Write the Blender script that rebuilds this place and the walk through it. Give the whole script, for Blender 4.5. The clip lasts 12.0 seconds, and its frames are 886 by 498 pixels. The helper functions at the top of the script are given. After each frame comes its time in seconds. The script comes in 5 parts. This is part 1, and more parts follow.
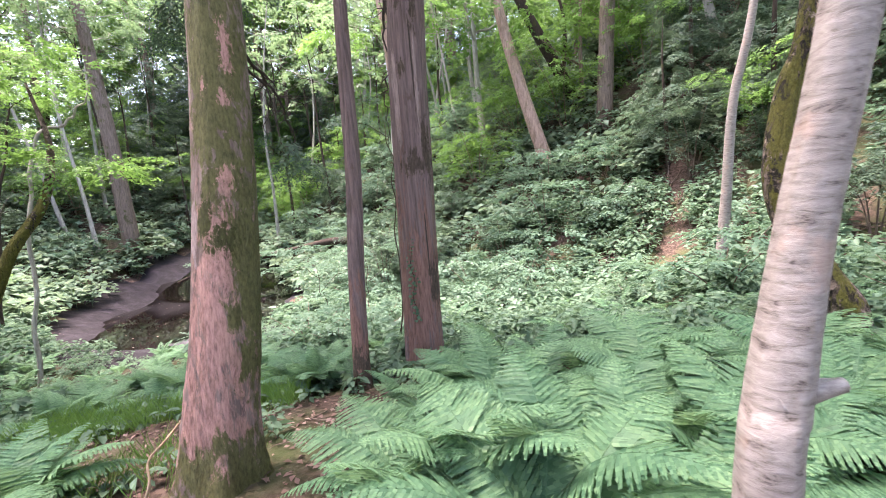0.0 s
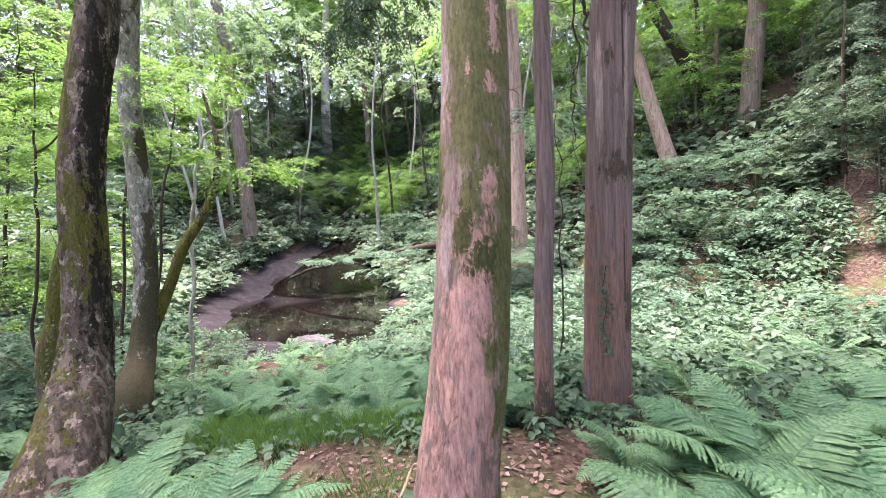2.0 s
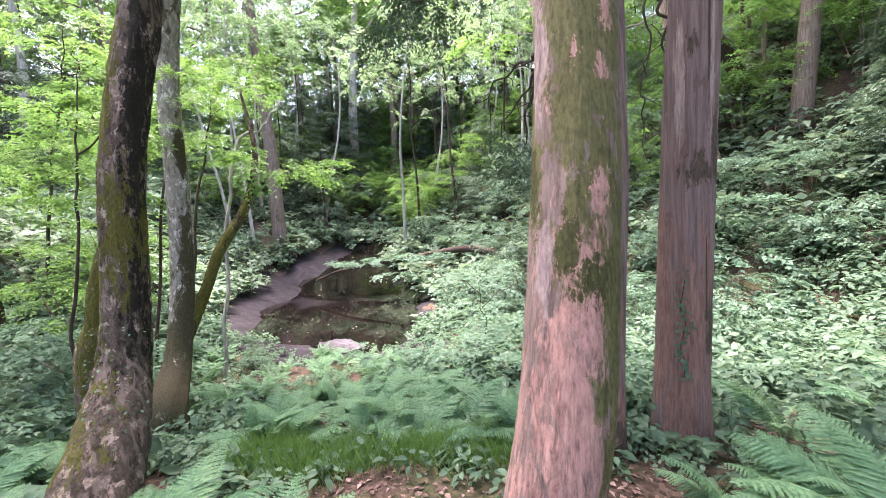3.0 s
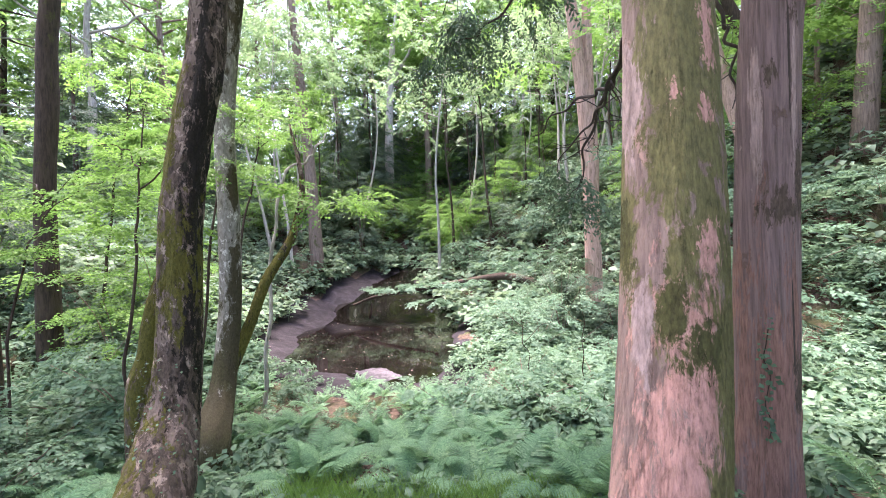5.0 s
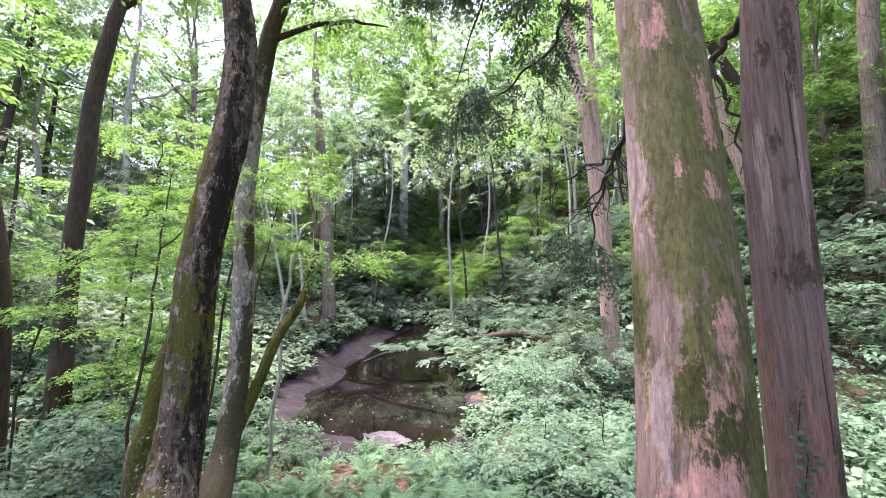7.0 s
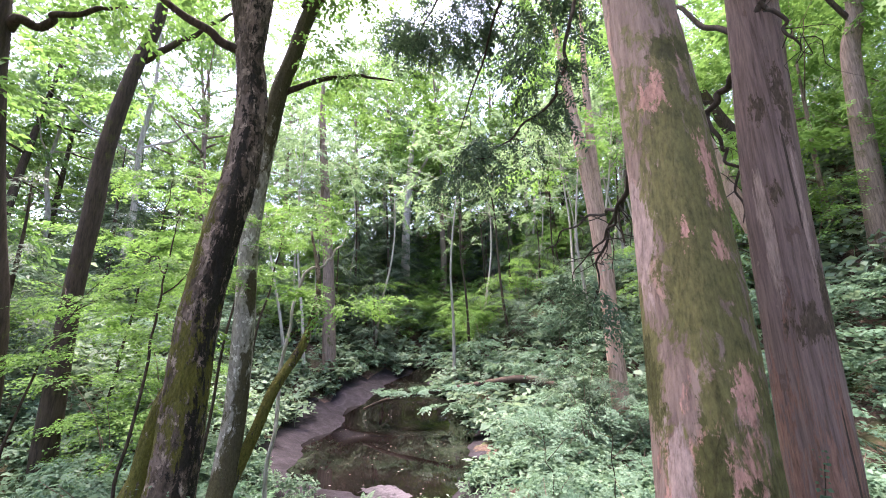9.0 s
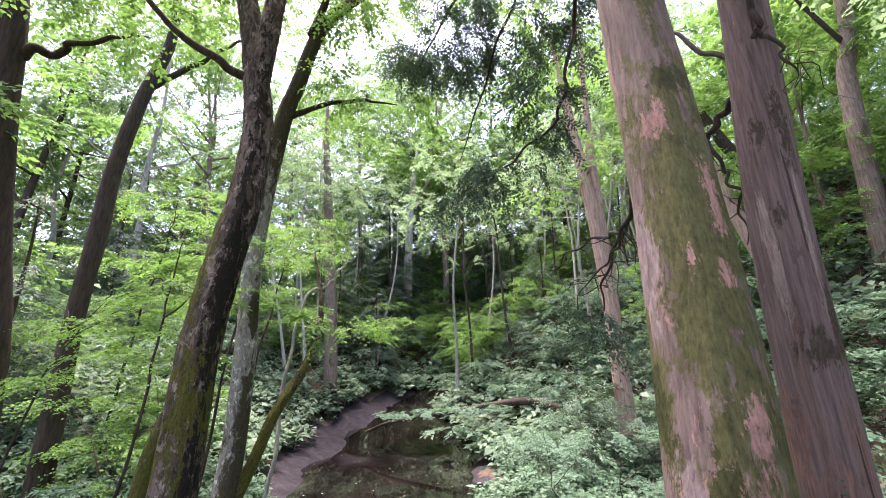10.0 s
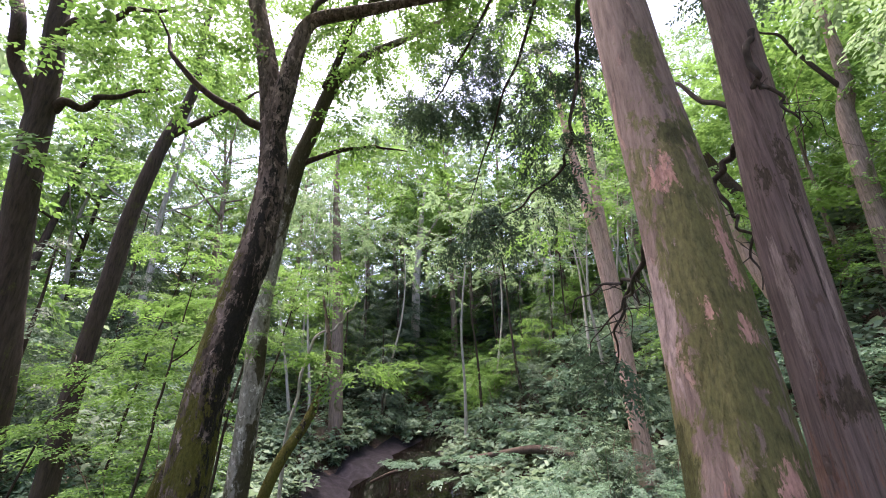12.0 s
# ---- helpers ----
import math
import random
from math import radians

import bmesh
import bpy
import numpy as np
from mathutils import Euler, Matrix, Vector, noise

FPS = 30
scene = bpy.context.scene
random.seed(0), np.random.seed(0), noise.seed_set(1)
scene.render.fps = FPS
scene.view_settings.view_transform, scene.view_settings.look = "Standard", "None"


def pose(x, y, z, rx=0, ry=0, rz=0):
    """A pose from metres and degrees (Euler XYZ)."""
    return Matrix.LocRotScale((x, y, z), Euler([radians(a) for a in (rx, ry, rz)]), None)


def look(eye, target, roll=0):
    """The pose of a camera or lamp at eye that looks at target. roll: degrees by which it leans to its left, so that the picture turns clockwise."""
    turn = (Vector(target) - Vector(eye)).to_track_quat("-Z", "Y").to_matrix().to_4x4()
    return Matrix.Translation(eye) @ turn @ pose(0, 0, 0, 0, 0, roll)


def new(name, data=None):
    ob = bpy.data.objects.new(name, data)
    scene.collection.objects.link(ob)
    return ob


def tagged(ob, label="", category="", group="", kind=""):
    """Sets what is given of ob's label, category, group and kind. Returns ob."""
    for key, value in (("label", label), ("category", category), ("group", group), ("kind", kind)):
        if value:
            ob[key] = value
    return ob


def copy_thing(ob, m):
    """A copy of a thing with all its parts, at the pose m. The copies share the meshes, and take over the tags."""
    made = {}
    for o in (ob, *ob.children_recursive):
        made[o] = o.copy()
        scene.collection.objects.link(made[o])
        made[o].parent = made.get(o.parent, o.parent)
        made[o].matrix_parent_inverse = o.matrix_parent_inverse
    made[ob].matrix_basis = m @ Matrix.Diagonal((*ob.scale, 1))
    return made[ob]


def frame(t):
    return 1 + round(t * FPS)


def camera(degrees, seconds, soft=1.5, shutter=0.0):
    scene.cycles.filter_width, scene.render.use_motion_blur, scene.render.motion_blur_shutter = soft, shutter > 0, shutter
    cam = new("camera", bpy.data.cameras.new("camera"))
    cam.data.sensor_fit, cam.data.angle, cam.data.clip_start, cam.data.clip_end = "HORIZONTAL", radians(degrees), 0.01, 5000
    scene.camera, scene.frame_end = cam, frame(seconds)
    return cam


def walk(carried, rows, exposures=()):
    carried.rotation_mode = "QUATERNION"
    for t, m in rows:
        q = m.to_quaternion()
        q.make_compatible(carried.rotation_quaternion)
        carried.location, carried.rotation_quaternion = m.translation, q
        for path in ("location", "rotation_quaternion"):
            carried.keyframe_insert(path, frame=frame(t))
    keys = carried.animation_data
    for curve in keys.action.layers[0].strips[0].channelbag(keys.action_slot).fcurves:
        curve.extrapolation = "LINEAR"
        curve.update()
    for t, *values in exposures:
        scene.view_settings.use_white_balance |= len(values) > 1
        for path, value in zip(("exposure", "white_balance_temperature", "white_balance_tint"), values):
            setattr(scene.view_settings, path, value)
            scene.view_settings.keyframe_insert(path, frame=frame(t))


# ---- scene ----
cam = camera(94.4, 12.0, soft=0.95, shutter=0.15)
PATH = [
    (0, (-0.025, 0.047, 1.599), (-0.066, 2.038, 1.412), -5.0),
    (0.5, (-0.303, 0.19, 1.63), (-0.465, 2.176, 1.458), -4.3),
    (1, (-0.609, 0.356, 1.653), (-0.875, 2.332, 1.497), -3.7),
    (1.5, (-0.901, 0.494, 1.696), (-1.249, 2.459, 1.552), -3.3),
    (2, (-1.2, 0.543, 1.733), (-1.614, 2.495, 1.598), -3.0),
    (2.5, (-1.422, 0.666, 1.754), (-1.892, 2.606, 1.625), -2.8),
    (3, (-1.58, 0.81, 1.792), (-2.097, 2.739, 1.672), -2.6),
    (3.2, (-1.634, 0.841, 1.8), (-2.17, 2.765, 1.686), -2.5),
    (4.8, (-1.807, 0.897, 1.921), (-2.455, 2.789, 1.9), -2.3),
    (5, (-1.806, 0.895, 1.927), (-2.464, 2.784, 1.931), -2.2),
    (5.5, (-1.802, 0.882, 1.942), (-2.485, 2.761, 2.01), -2.0),
    (6, (-1.79, 0.877, 1.96), (-2.486, 2.747, 2.098), -1.8),
    (6.5, (-1.781, 0.891, 1.982), (-2.483, 2.752, 2.188), -1.8),
    (7, (-1.785, 0.9, 2.006), (-2.487, 2.753, 2.274), -1.8),
    (9, (-1.799, 0.902, 2.085), (-2.491, 2.721, 2.548), -1.8),
    (9.5, (-1.804, 0.893, 2.106), (-2.495, 2.7, 2.613), -1.9),
    (10, (-1.806, 0.893, 2.117), (-2.497, 2.686, 2.671), -1.9),
    (10.5, (-1.818, 0.893, 2.133), (-2.508, 2.672, 2.733), -1.9),
    (11, (-1.825, 0.892, 2.144), (-2.516, 2.654, 2.791), -1.8),
    (11.5, (-1.825, 0.878, 2.165), (-2.518, 2.623, 2.854), -1.8),
    (12, (-1.818, 0.863, 2.172), (-2.514, 2.589, 2.908), -1.8),
]
walk(cam, [(t, look(eye, target, roll)) for t, eye, target, roll in PATH], exposures=((0.0, 3.2, 6850, 30), (4.0, 3.3, 6700, 30), (7.0, 3.1, 6650, 30), (9.5, 2.9, 6750, 30), (12.0, 2.45, 6850, 30)))

# ---- light ----
world = bpy.data.worlds.new("world")
scene.world = world
world.use_nodes = True
wn = world.node_tree
sky = wn.nodes.new("ShaderNodeTexSky")
sky.sky_type = 'NISHITA'
sky.sun_disc = False
SUN_EL, SUN_AZ = radians(77), radians(-60)
sky.sun_elevation = SUN_EL
sky.sun_rotation = SUN_AZ
sky.air_density, sky.dust_density, sky.ozone_density = 1.3, 3.0, 1.0
wn.links.new(sky.outputs[0], wn.nodes["Background"].inputs[0])
wn.nodes["Background"].inputs[1].default_value = 0.15
sun = new("sun", bpy.data.lights.new("sun", 'SUN'))
sun.data.energy = 3.0
sun.data.angle = radians(26)
sun.data.color = (1.0, 0.95, 0.86)
sun.matrix_world = look((0, 0, 0), (-math.sin(SUN_AZ) * math.cos(SUN_EL), -math.cos(SUN_AZ) * math.cos(SUN_EL), -math.sin(SUN_EL)))


# ---- materials ----
def material(name):
    m = bpy.data.materials.new(name)
    m.use_nodes = True
    return m, m.node_tree.nodes, m.node_tree.links, m.node_tree.nodes["Principled BSDF"]


def node(nodes, kind, **values):
    n = nodes.new(kind)
    for key, value in values.items():
        n.inputs[key.replace("_", " ")].default_value = value
    return n


def ramp(nodes, links, source, stops):
    r = nodes.new("ShaderNodeValToRGB")
    while len(r.color_ramp.elements) < len(stops):
        r.color_ramp.elements.new(0.5)
    for e, (at, c) in zip(r.color_ramp.elements, stops):
        e.position = at
        e.color = (*c, 1) if len(c) == 3 else c
    links.new(source, r.inputs[0])
    return r.outputs[0]


def mix(nodes, links, fac, a, b):
    n = nodes.new("ShaderNodeMix")
    n.data_type = 'RGBA'
    for socket, value in ((n.inputs[0], fac), (n.inputs[6], a), (n.inputs[7], b)):
        if isinstance(value, (int, float)):
            socket.default_value = value
        elif isinstance(value, tuple):
            socket.default_value = (*value, 1)
        else:
            links.new(value, socket)
    return n.outputs[2]


def coords(nodes, links, scale=(1, 1, 1), local=True):
    tc = nodes.new("ShaderNodeTexCoord")
    mp = nodes.new("ShaderNodeMapping")
    mp.inputs["Scale"].default_value = scale
    links.new(tc.outputs["Object"], mp.inputs[0])
    return mp.outputs[0]


def noise_tex(nodes, links, vec, scale, detail=4.0, rough=0.6, dist=0.0):
    n = nodes.new("ShaderNodeTexNoise")
    n.inputs["Scale"].default_value = scale
    n.inputs["Detail"].default_value = detail
    n.inputs["Roughness"].default_value = rough
    n.inputs["Distortion"].default_value = dist
    links.new(vec, n.inputs["Vector"])
    return n.outputs["Fac"]


def bump(nodes, links, bsdf, height, strength, distance):
    b = nodes.new("ShaderNodeBump")
    b.inputs["Strength"].default_value = strength
    b.inputs["Distance"].default_value = distance
    links.new(height, b.inputs["Height"])
    links.new(b.outputs[0], bsdf.inputs["Normal"])


def leaf_material(name, dark, mid, light, gloss=0.45, clear=0.4):
    """Thin leaf: lit from both sides, every leaf a little different."""
    m, n, l, p = material(name)
    geo = n.new("ShaderNodeNewGeometry")
    vec = coords(n, l)
    patch = noise_tex(n, l, vec, 0.7, 3.0)
    add = n.new("ShaderNodeMath")
    add.operation = 'MULTIPLY_ADD'
    l.new(geo.outputs["Random Per Island"], add.inputs[0])
    add.inputs[1].default_value = 0.6
    sub = n.new("ShaderNodeMath")
    sub.operation = 'MULTIPLY_ADD'
    l.new(patch, sub.inputs[0])
    sub.inputs[1].default_value = 1.1
    sub.inputs[2].default_value = -0.5
    whole = n.new("ShaderNodeMath")
    whole.operation = 'MULTIPLY_ADD'
    l.new(n.new("ShaderNodeObjectInfo").outputs["Random"], whole.inputs[0])
    whole.inputs[1].default_value = 0.3
    l.new(sub.outputs[0], whole.inputs[2])
    l.new(whole.outputs[0], add.inputs[2])
    col = ramp(n, l, add.outputs[0], ((0.05, dark), (0.5, mid), (0.95, light)))
    l.new(col, p.inputs["Base Color"])
    p.inputs["Roughness"].default_value = gloss
    p.inputs["Specular IOR Level"].default_value = 0.14
    t = n.new("ShaderNodeBsdfTranslucent")
    yellow = mix(n, l, 0.35, col, (light[0] * 1.2, light[1] * 1.25, light[2] * 0.9))
    l.new(yellow, t.inputs["Color"])
    ms = n.new("ShaderNodeMixShader")
    ms.inputs[0].default_value = clear
    l.new(p.outputs[0], ms.inputs[1])
    l.new(t.outputs[0], ms.inputs[2])
    l.new(ms.outputs[0], n["Material Output"].inputs[0])
    return m


def fine_shade(n, l, shade, along):
    """A colour with fine lighter and darker grain."""
    fine = noise_tex(n, l, coords(n, l, (1, 1, along)), 55.0, 4.0, 0.7)
    return ramp(n, l, fine, ((0.3, tuple(0.5 * c for c in shade)), (0.52, shade), (0.72, tuple(1.35 * c for c in shade))))


def spot_mask(n, l, size, along, ragged, blobs):
    """1 inside ragged-edged blobs, each a centre and three radii."""
    low = None
    for centre, radii in blobs:
        tc = n.new("ShaderNodeTexCoord")
        mp = n.new("ShaderNodeMapping")
        mp.inputs["Location"].default_value = [-c / r for c, r in zip(centre, radii)]
        mp.inputs["Scale"].default_value = [1 / r for r in radii]
        l.new(tc.outputs["Object"], mp.inputs[0])
        ln = n.new("ShaderNodeVectorMath")
        ln.operation = 'LENGTH'
        l.new(mp.outputs[0], ln.inputs[0])
        if low is None:
            low = ln.outputs["Value"]
        else:
            mn = n.new("ShaderNodeMath")
            mn.operation = 'MINIMUM'
            l.new(low, mn.inputs[0])
            l.new(ln.outputs["Value"], mn.inputs[1])
            low = mn.outputs[0]
    rag = noise_tex(n, l, coords(n, l, (1, 1, along)), size, 8.0, 0.74, 0.4)
    add = n.new("ShaderNodeMath")
    add.operation = 'MULTIPLY_ADD'
    l.new(rag, add.inputs[0])
    add.inputs[1].default_value = ragged
    l.new(low, add.inputs[2])
    edge = 1 + 0.5 * ragged
    scale = n.new("ShaderNodeMath")
    scale.operation = 'MULTIPLY'
    l.new(add.outputs[0], scale.inputs[0])
    scale.inputs[1].default_value = 0.5 / edge
    return ramp(n, l, scale.outputs[0], ((0.47, (1, 1, 1)), (0.515, (0, 0, 0))))


def bark_material(name, base, dark, patch=None, moss=None, pale=None, stretch=0.12, scale=26.0, amounts=(0.5, 0.5, 0.6), depth=0.012, rough=0.85, rise=0.0, spots=()):
    """Bark with grain along the trunk, flaked patches, moss and lichen; spots are ragged colour patches at their own
    places on the trunk.
    """
    m, n, l, p = material(name)
    vec = coords(n, l, (1, 1, stretch))
    grain = noise_tex(n, l, vec, scale, 6.0, 0.7, 0.3)
    col = ramp(n, l, grain, ((0.32, dark), (0.62, base)))
    flat = coords(n, l, (1, 1, 0.26))
    flake = None

    def shifted(fac, way):
        """More (or less) of a growth higher up the trunk."""
        if not rise:
            return fac
        sep = n.new("ShaderNodeSeparateXYZ")
        l.new(n.new("ShaderNodeTexCoord").outputs["Object"], sep.inputs[0])
        mr = n.new("ShaderNodeMapRange")
        for key, value in (("From Min", 0.2), ("From Max", 3.2), ("To Min", -way * rise), ("To Max", way * rise)):
            mr.inputs[key].default_value = value
        l.new(sep.outputs[2], mr.inputs[0])
        add = n.new("ShaderNodeMath")
        l.new(fac, add.inputs[0])
        l.new(mr.outputs[0], add.inputs[1])
        return add.outputs[0]

    if patch:
        f = shifted(noise_tex(n, l, flat, 9.0, 7.0, 0.72, 0.6), -1)
        f = ramp(n, l, f, ((amounts[0], (0, 0, 0)), (amounts[0] + 0.04, (1, 1, 1))))
        col = mix(n, l, f, col, patch)
        flake = f
    if pale:
        v3 = coords(n, l, (1, 1, 0.75))
        f = noise_tex(n, l, v3, 9.5, 6.0, 0.7, 0.3)
        f = ramp(n, l, f, ((amounts[2], (0, 0, 0)), (amounts[2] + 0.05, (0.85, 0.85, 0.85))))
        col = mix(n, l, f, col, pale)
    if moss:
        v2 = coords(n, l, (1, 1, 0.55))
        f = shifted(noise_tex(n, l, v2, 3.2, 8.0, 0.72, 0.3), 1)
        f = ramp(n, l, f, ((amounts[1], (0, 0, 0)), (amounts[1] + 0.07, (1, 1, 1))))
        fine = noise_tex(n, l, v2, 60.0, 2.0)
        green = ramp(n, l, fine, ((0.3, tuple(0.55 * c for c in moss)), (0.7, tuple(1.25 * c for c in moss))))
        col = mix(n, l, f, col, green)
    for shade, size, along, ragged, blobs in spots:
        col = mix(n, l, spot_mask(n, l, size, along, ragged, blobs), col, fine_shade(n, l, shade, along))
    l.new(col, p.inputs["Base Color"])
    p.inputs["Roughness"].default_value = rough
    p.inputs["Specular IOR Level"].default_value = 0.2
    high = grain
    if flake:
        add = n.new("ShaderNodeMath")
        add.operation = 'MULTIPLY_ADD'
        l.new(flake, add.inputs[0])
        add.inputs[1].default_value = -0.35
        l.new(grain, add.inputs[2])
        high = add.outputs[0]
    bump(n, l, p, high, 0.9, depth)
    return m


PINK, MOSS, DARK_MOSS, LILAC = (0.37, 0.205, 0.178), (0.105, 0.1, 0.042), (0.055, 0.056, 0.02), (0.29, 0.215, 0.205)
M_MAIN = bark_material("flaking_bark", (0.24, 0.172, 0.155), (0.09, 0.06, 0.053), patch=(0.3, 0.19, 0.168), stretch=0.1, scale=30, amounts=(0.55, 0.5, 0.6), depth=0.03, rise=0.03, spots=(
    (PINK, 17.0, 0.22, 6.0, (((-1.52, 2.6, 1.0), (0.16, 0.6, 0.6)), ((-1.45, 2.6, 1.45), (0.12, 0.6, 0.35)), ((-1.62, 2.6, 0.45), (0.2, 0.6, 0.4)))),
    (MOSS, 12.0, 0.42, 4.5, (((-1.43, 2.7, 2.6), (0.185, 0.45, 0.86)), ((-1.34, 2.75, 1.3), (0.11, 0.35, 1.0)), ((-1.3, 3.0, 1.2), (0.2, 0.25, 1.6)), ((-1.66, 2.75, 2.02), (0.06, 0.3, 0.28)), ((-1.6, 2.6, 0.05), (0.42, 0.6, 0.26)), ((-1.42, 2.8, 3.9), (0.06, 0.4, 0.16)), ((-1.5, 2.8, 5.0), (0.09, 0.4, 0.4)))),
    (DARK_MOSS, 24.0, 0.5, 4.5, (((-1.43, 2.62, 1.52), (0.08, 0.3, 0.12)), ((-1.52, 2.62, 1.68), (0.045, 0.3, 0.15)), ((-1.38, 2.7, 3.36), (0.11, 0.3, 0.08)), ((-1.66, 2.7, 1.95), (0.03, 0.3, 0.16)))),
    (PINK, 36.0, 0.4, 6.5, (((-1.49, 2.7, 3.13), (0.05, 0.3, 0.09)), ((-1.385, 2.65, 1.92), (0.04, 0.3, 0.075)), ((-1.34, 2.7, 2.75), (0.024, 0.3, 0.16)), ((-1.47, 2.7, 2.48), (0.018, 0.3, 0.05)), ((-1.36, 2.7, 2.42), (0.022, 0.3, 0.055)), ((-1.46, 2.62, 1.33), (0.05, 0.3, 0.15)))),
    (LILAC, 20.0, 0.25, 4.0, (((-1.62, 2.7, 2.55), (0.045, 0.3, 0.26)), ((-1.62, 2.65, 1.6), (0.035, 0.3, 0.2))))))
M_PURPLE = bark_material("fibrous_bark", (0.2, 0.138, 0.134), (0.08, 0.055, 0.052), patch=(0.13, 0.085, 0.075), pale=(0.27, 0.2, 0.19), stretch=0.045, scale=34, amounts=(0.6, 0.6, 0.65), depth=0.03, spots=(
    ((0.2, 0.11, 0.09), 12.0, 0.12, 6.0, (((-0.44, 4.8, 0.5), (0.3, 0.6, 1.1)), ((-1.1, 4.4, 0.2), (0.3, 0.6, 0.6)))),
    ((0.07, 0.05, 0.038), 24.0, 0.3, 6.0, (((-0.36, 4.8, 2.15), (0.12, 0.3, 0.14)), ((-0.22, 4.85, 2.3), (0.06, 0.3, 0.3)), ((-0.4, 4.8, 3.95), (0.05, 0.3, 0.12)), ((-0.24, 4.8, 4.0), (0.05, 0.3, 0.35)), ((-0.42, 4.8, 3.2), (0.04, 0.3, 0.09)), ((-0.25, 4.85, 0.75), (0.06, 0.3, 0.25)), ((-1.1, 4.4, -0.1), (0.2, 0.3, 0.25)))),
    ((0.045, 0.033, 0.028), 24.0, 0.1, 2.5, (((-0.29, 4.78, 3.3), (0.01, 0.3, 0.5)), ((-0.3, 4.78, 1.2), (0.008, 0.3, 0.4)))),
    ((0.29, 0.21, 0.197), 24.0, 0.1, 4.0, (((-0.26, 4.78, 3.0), (0.02, 0.3, 0.5)), ((-0.5, 4.8, 2.9), (0.03, 0.3, 0.5))))))
# the first spots darken a strip down the leaning trunk's right side
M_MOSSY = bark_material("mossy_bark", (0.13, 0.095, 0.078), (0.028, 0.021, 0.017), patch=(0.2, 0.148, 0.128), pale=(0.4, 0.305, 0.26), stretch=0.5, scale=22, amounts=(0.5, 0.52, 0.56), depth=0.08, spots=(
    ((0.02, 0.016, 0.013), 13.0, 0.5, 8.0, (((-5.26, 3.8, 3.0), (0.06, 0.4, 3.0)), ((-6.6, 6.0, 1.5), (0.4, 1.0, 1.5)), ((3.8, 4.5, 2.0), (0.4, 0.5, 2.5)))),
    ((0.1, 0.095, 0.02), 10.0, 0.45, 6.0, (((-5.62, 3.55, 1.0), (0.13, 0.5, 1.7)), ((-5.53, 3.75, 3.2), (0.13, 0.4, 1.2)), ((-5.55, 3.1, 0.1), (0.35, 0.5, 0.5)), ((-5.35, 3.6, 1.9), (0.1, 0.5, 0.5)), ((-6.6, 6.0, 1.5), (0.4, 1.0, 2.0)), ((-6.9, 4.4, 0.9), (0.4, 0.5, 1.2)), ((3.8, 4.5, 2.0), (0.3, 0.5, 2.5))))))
# one dark tone covers the upper stem, right edge and foot
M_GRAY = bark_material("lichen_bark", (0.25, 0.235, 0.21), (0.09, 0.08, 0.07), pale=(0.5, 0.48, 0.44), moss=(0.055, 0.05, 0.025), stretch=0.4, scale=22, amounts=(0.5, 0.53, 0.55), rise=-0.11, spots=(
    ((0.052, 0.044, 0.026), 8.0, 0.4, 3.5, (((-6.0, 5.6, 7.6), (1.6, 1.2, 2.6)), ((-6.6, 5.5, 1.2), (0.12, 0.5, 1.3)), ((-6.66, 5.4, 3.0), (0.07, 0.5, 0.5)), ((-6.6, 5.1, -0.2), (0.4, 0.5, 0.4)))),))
M_BROWN = bark_material("brown_bark", (0.2, 0.15, 0.125), (0.075, 0.055, 0.045), moss=(0.07, 0.07, 0.03), stretch=0.1, scale=22, amounts=(0.5, 0.56, 0.6))
M_PINK = bark_material("pinkish_bark", (0.4, 0.27, 0.22), (0.18, 0.12, 0.1), patch=(0.2, 0.14, 0.11), stretch=0.08, scale=20, amounts=(0.55, 0.6, 0.6))
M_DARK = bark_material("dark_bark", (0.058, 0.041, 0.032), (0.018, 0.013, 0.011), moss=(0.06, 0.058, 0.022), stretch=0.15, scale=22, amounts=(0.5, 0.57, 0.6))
M_PALE = bark_material("pale_bark", (0.34, 0.32, 0.29), (0.15, 0.14, 0.125), stretch=0.2, scale=16)
M_TWIG = bark_material("dead_twig", (0.06, 0.045, 0.04), (0.025, 0.02, 0.018), stretch=0.3, scale=30, depth=0.004)
M_DRY = bark_material("dry_stem", (0.3, 0.22, 0.15), (0.17, 0.115, 0.075), stretch=0.3, scale=30, depth=0.003)


def birch_material():
    m, n, l, p = material("birch_bark")
    bands = noise_tex(n, l, coords(n, l, (1, 1, 4)), 13.0, 6.0, 0.72, 0.5)
    col = ramp(n, l, bands, ((0.34, (0.05, 0.038, 0.034)), (0.41, (0.15, 0.125, 0.115)), (0.5, (0.21, 0.182, 0.17)), (0.68, (0.3, 0.267, 0.252))))
    big = noise_tex(n, l, coords(n, l, (1, 1, 1)), 5.0, 4.0)
    f = ramp(n, l, big, ((0.58, (0, 0, 0)), (0.66, (0.4, 0.4, 0.4))))
    col = mix(n, l, f, col, (0.34, 0.225, 0.18))
    l.new(col, p.inputs["Base Color"])
    p.inputs["Roughness"].default_value = 0.6
    bump(n, l, p, bands, 0.5, 0.004)
    return m


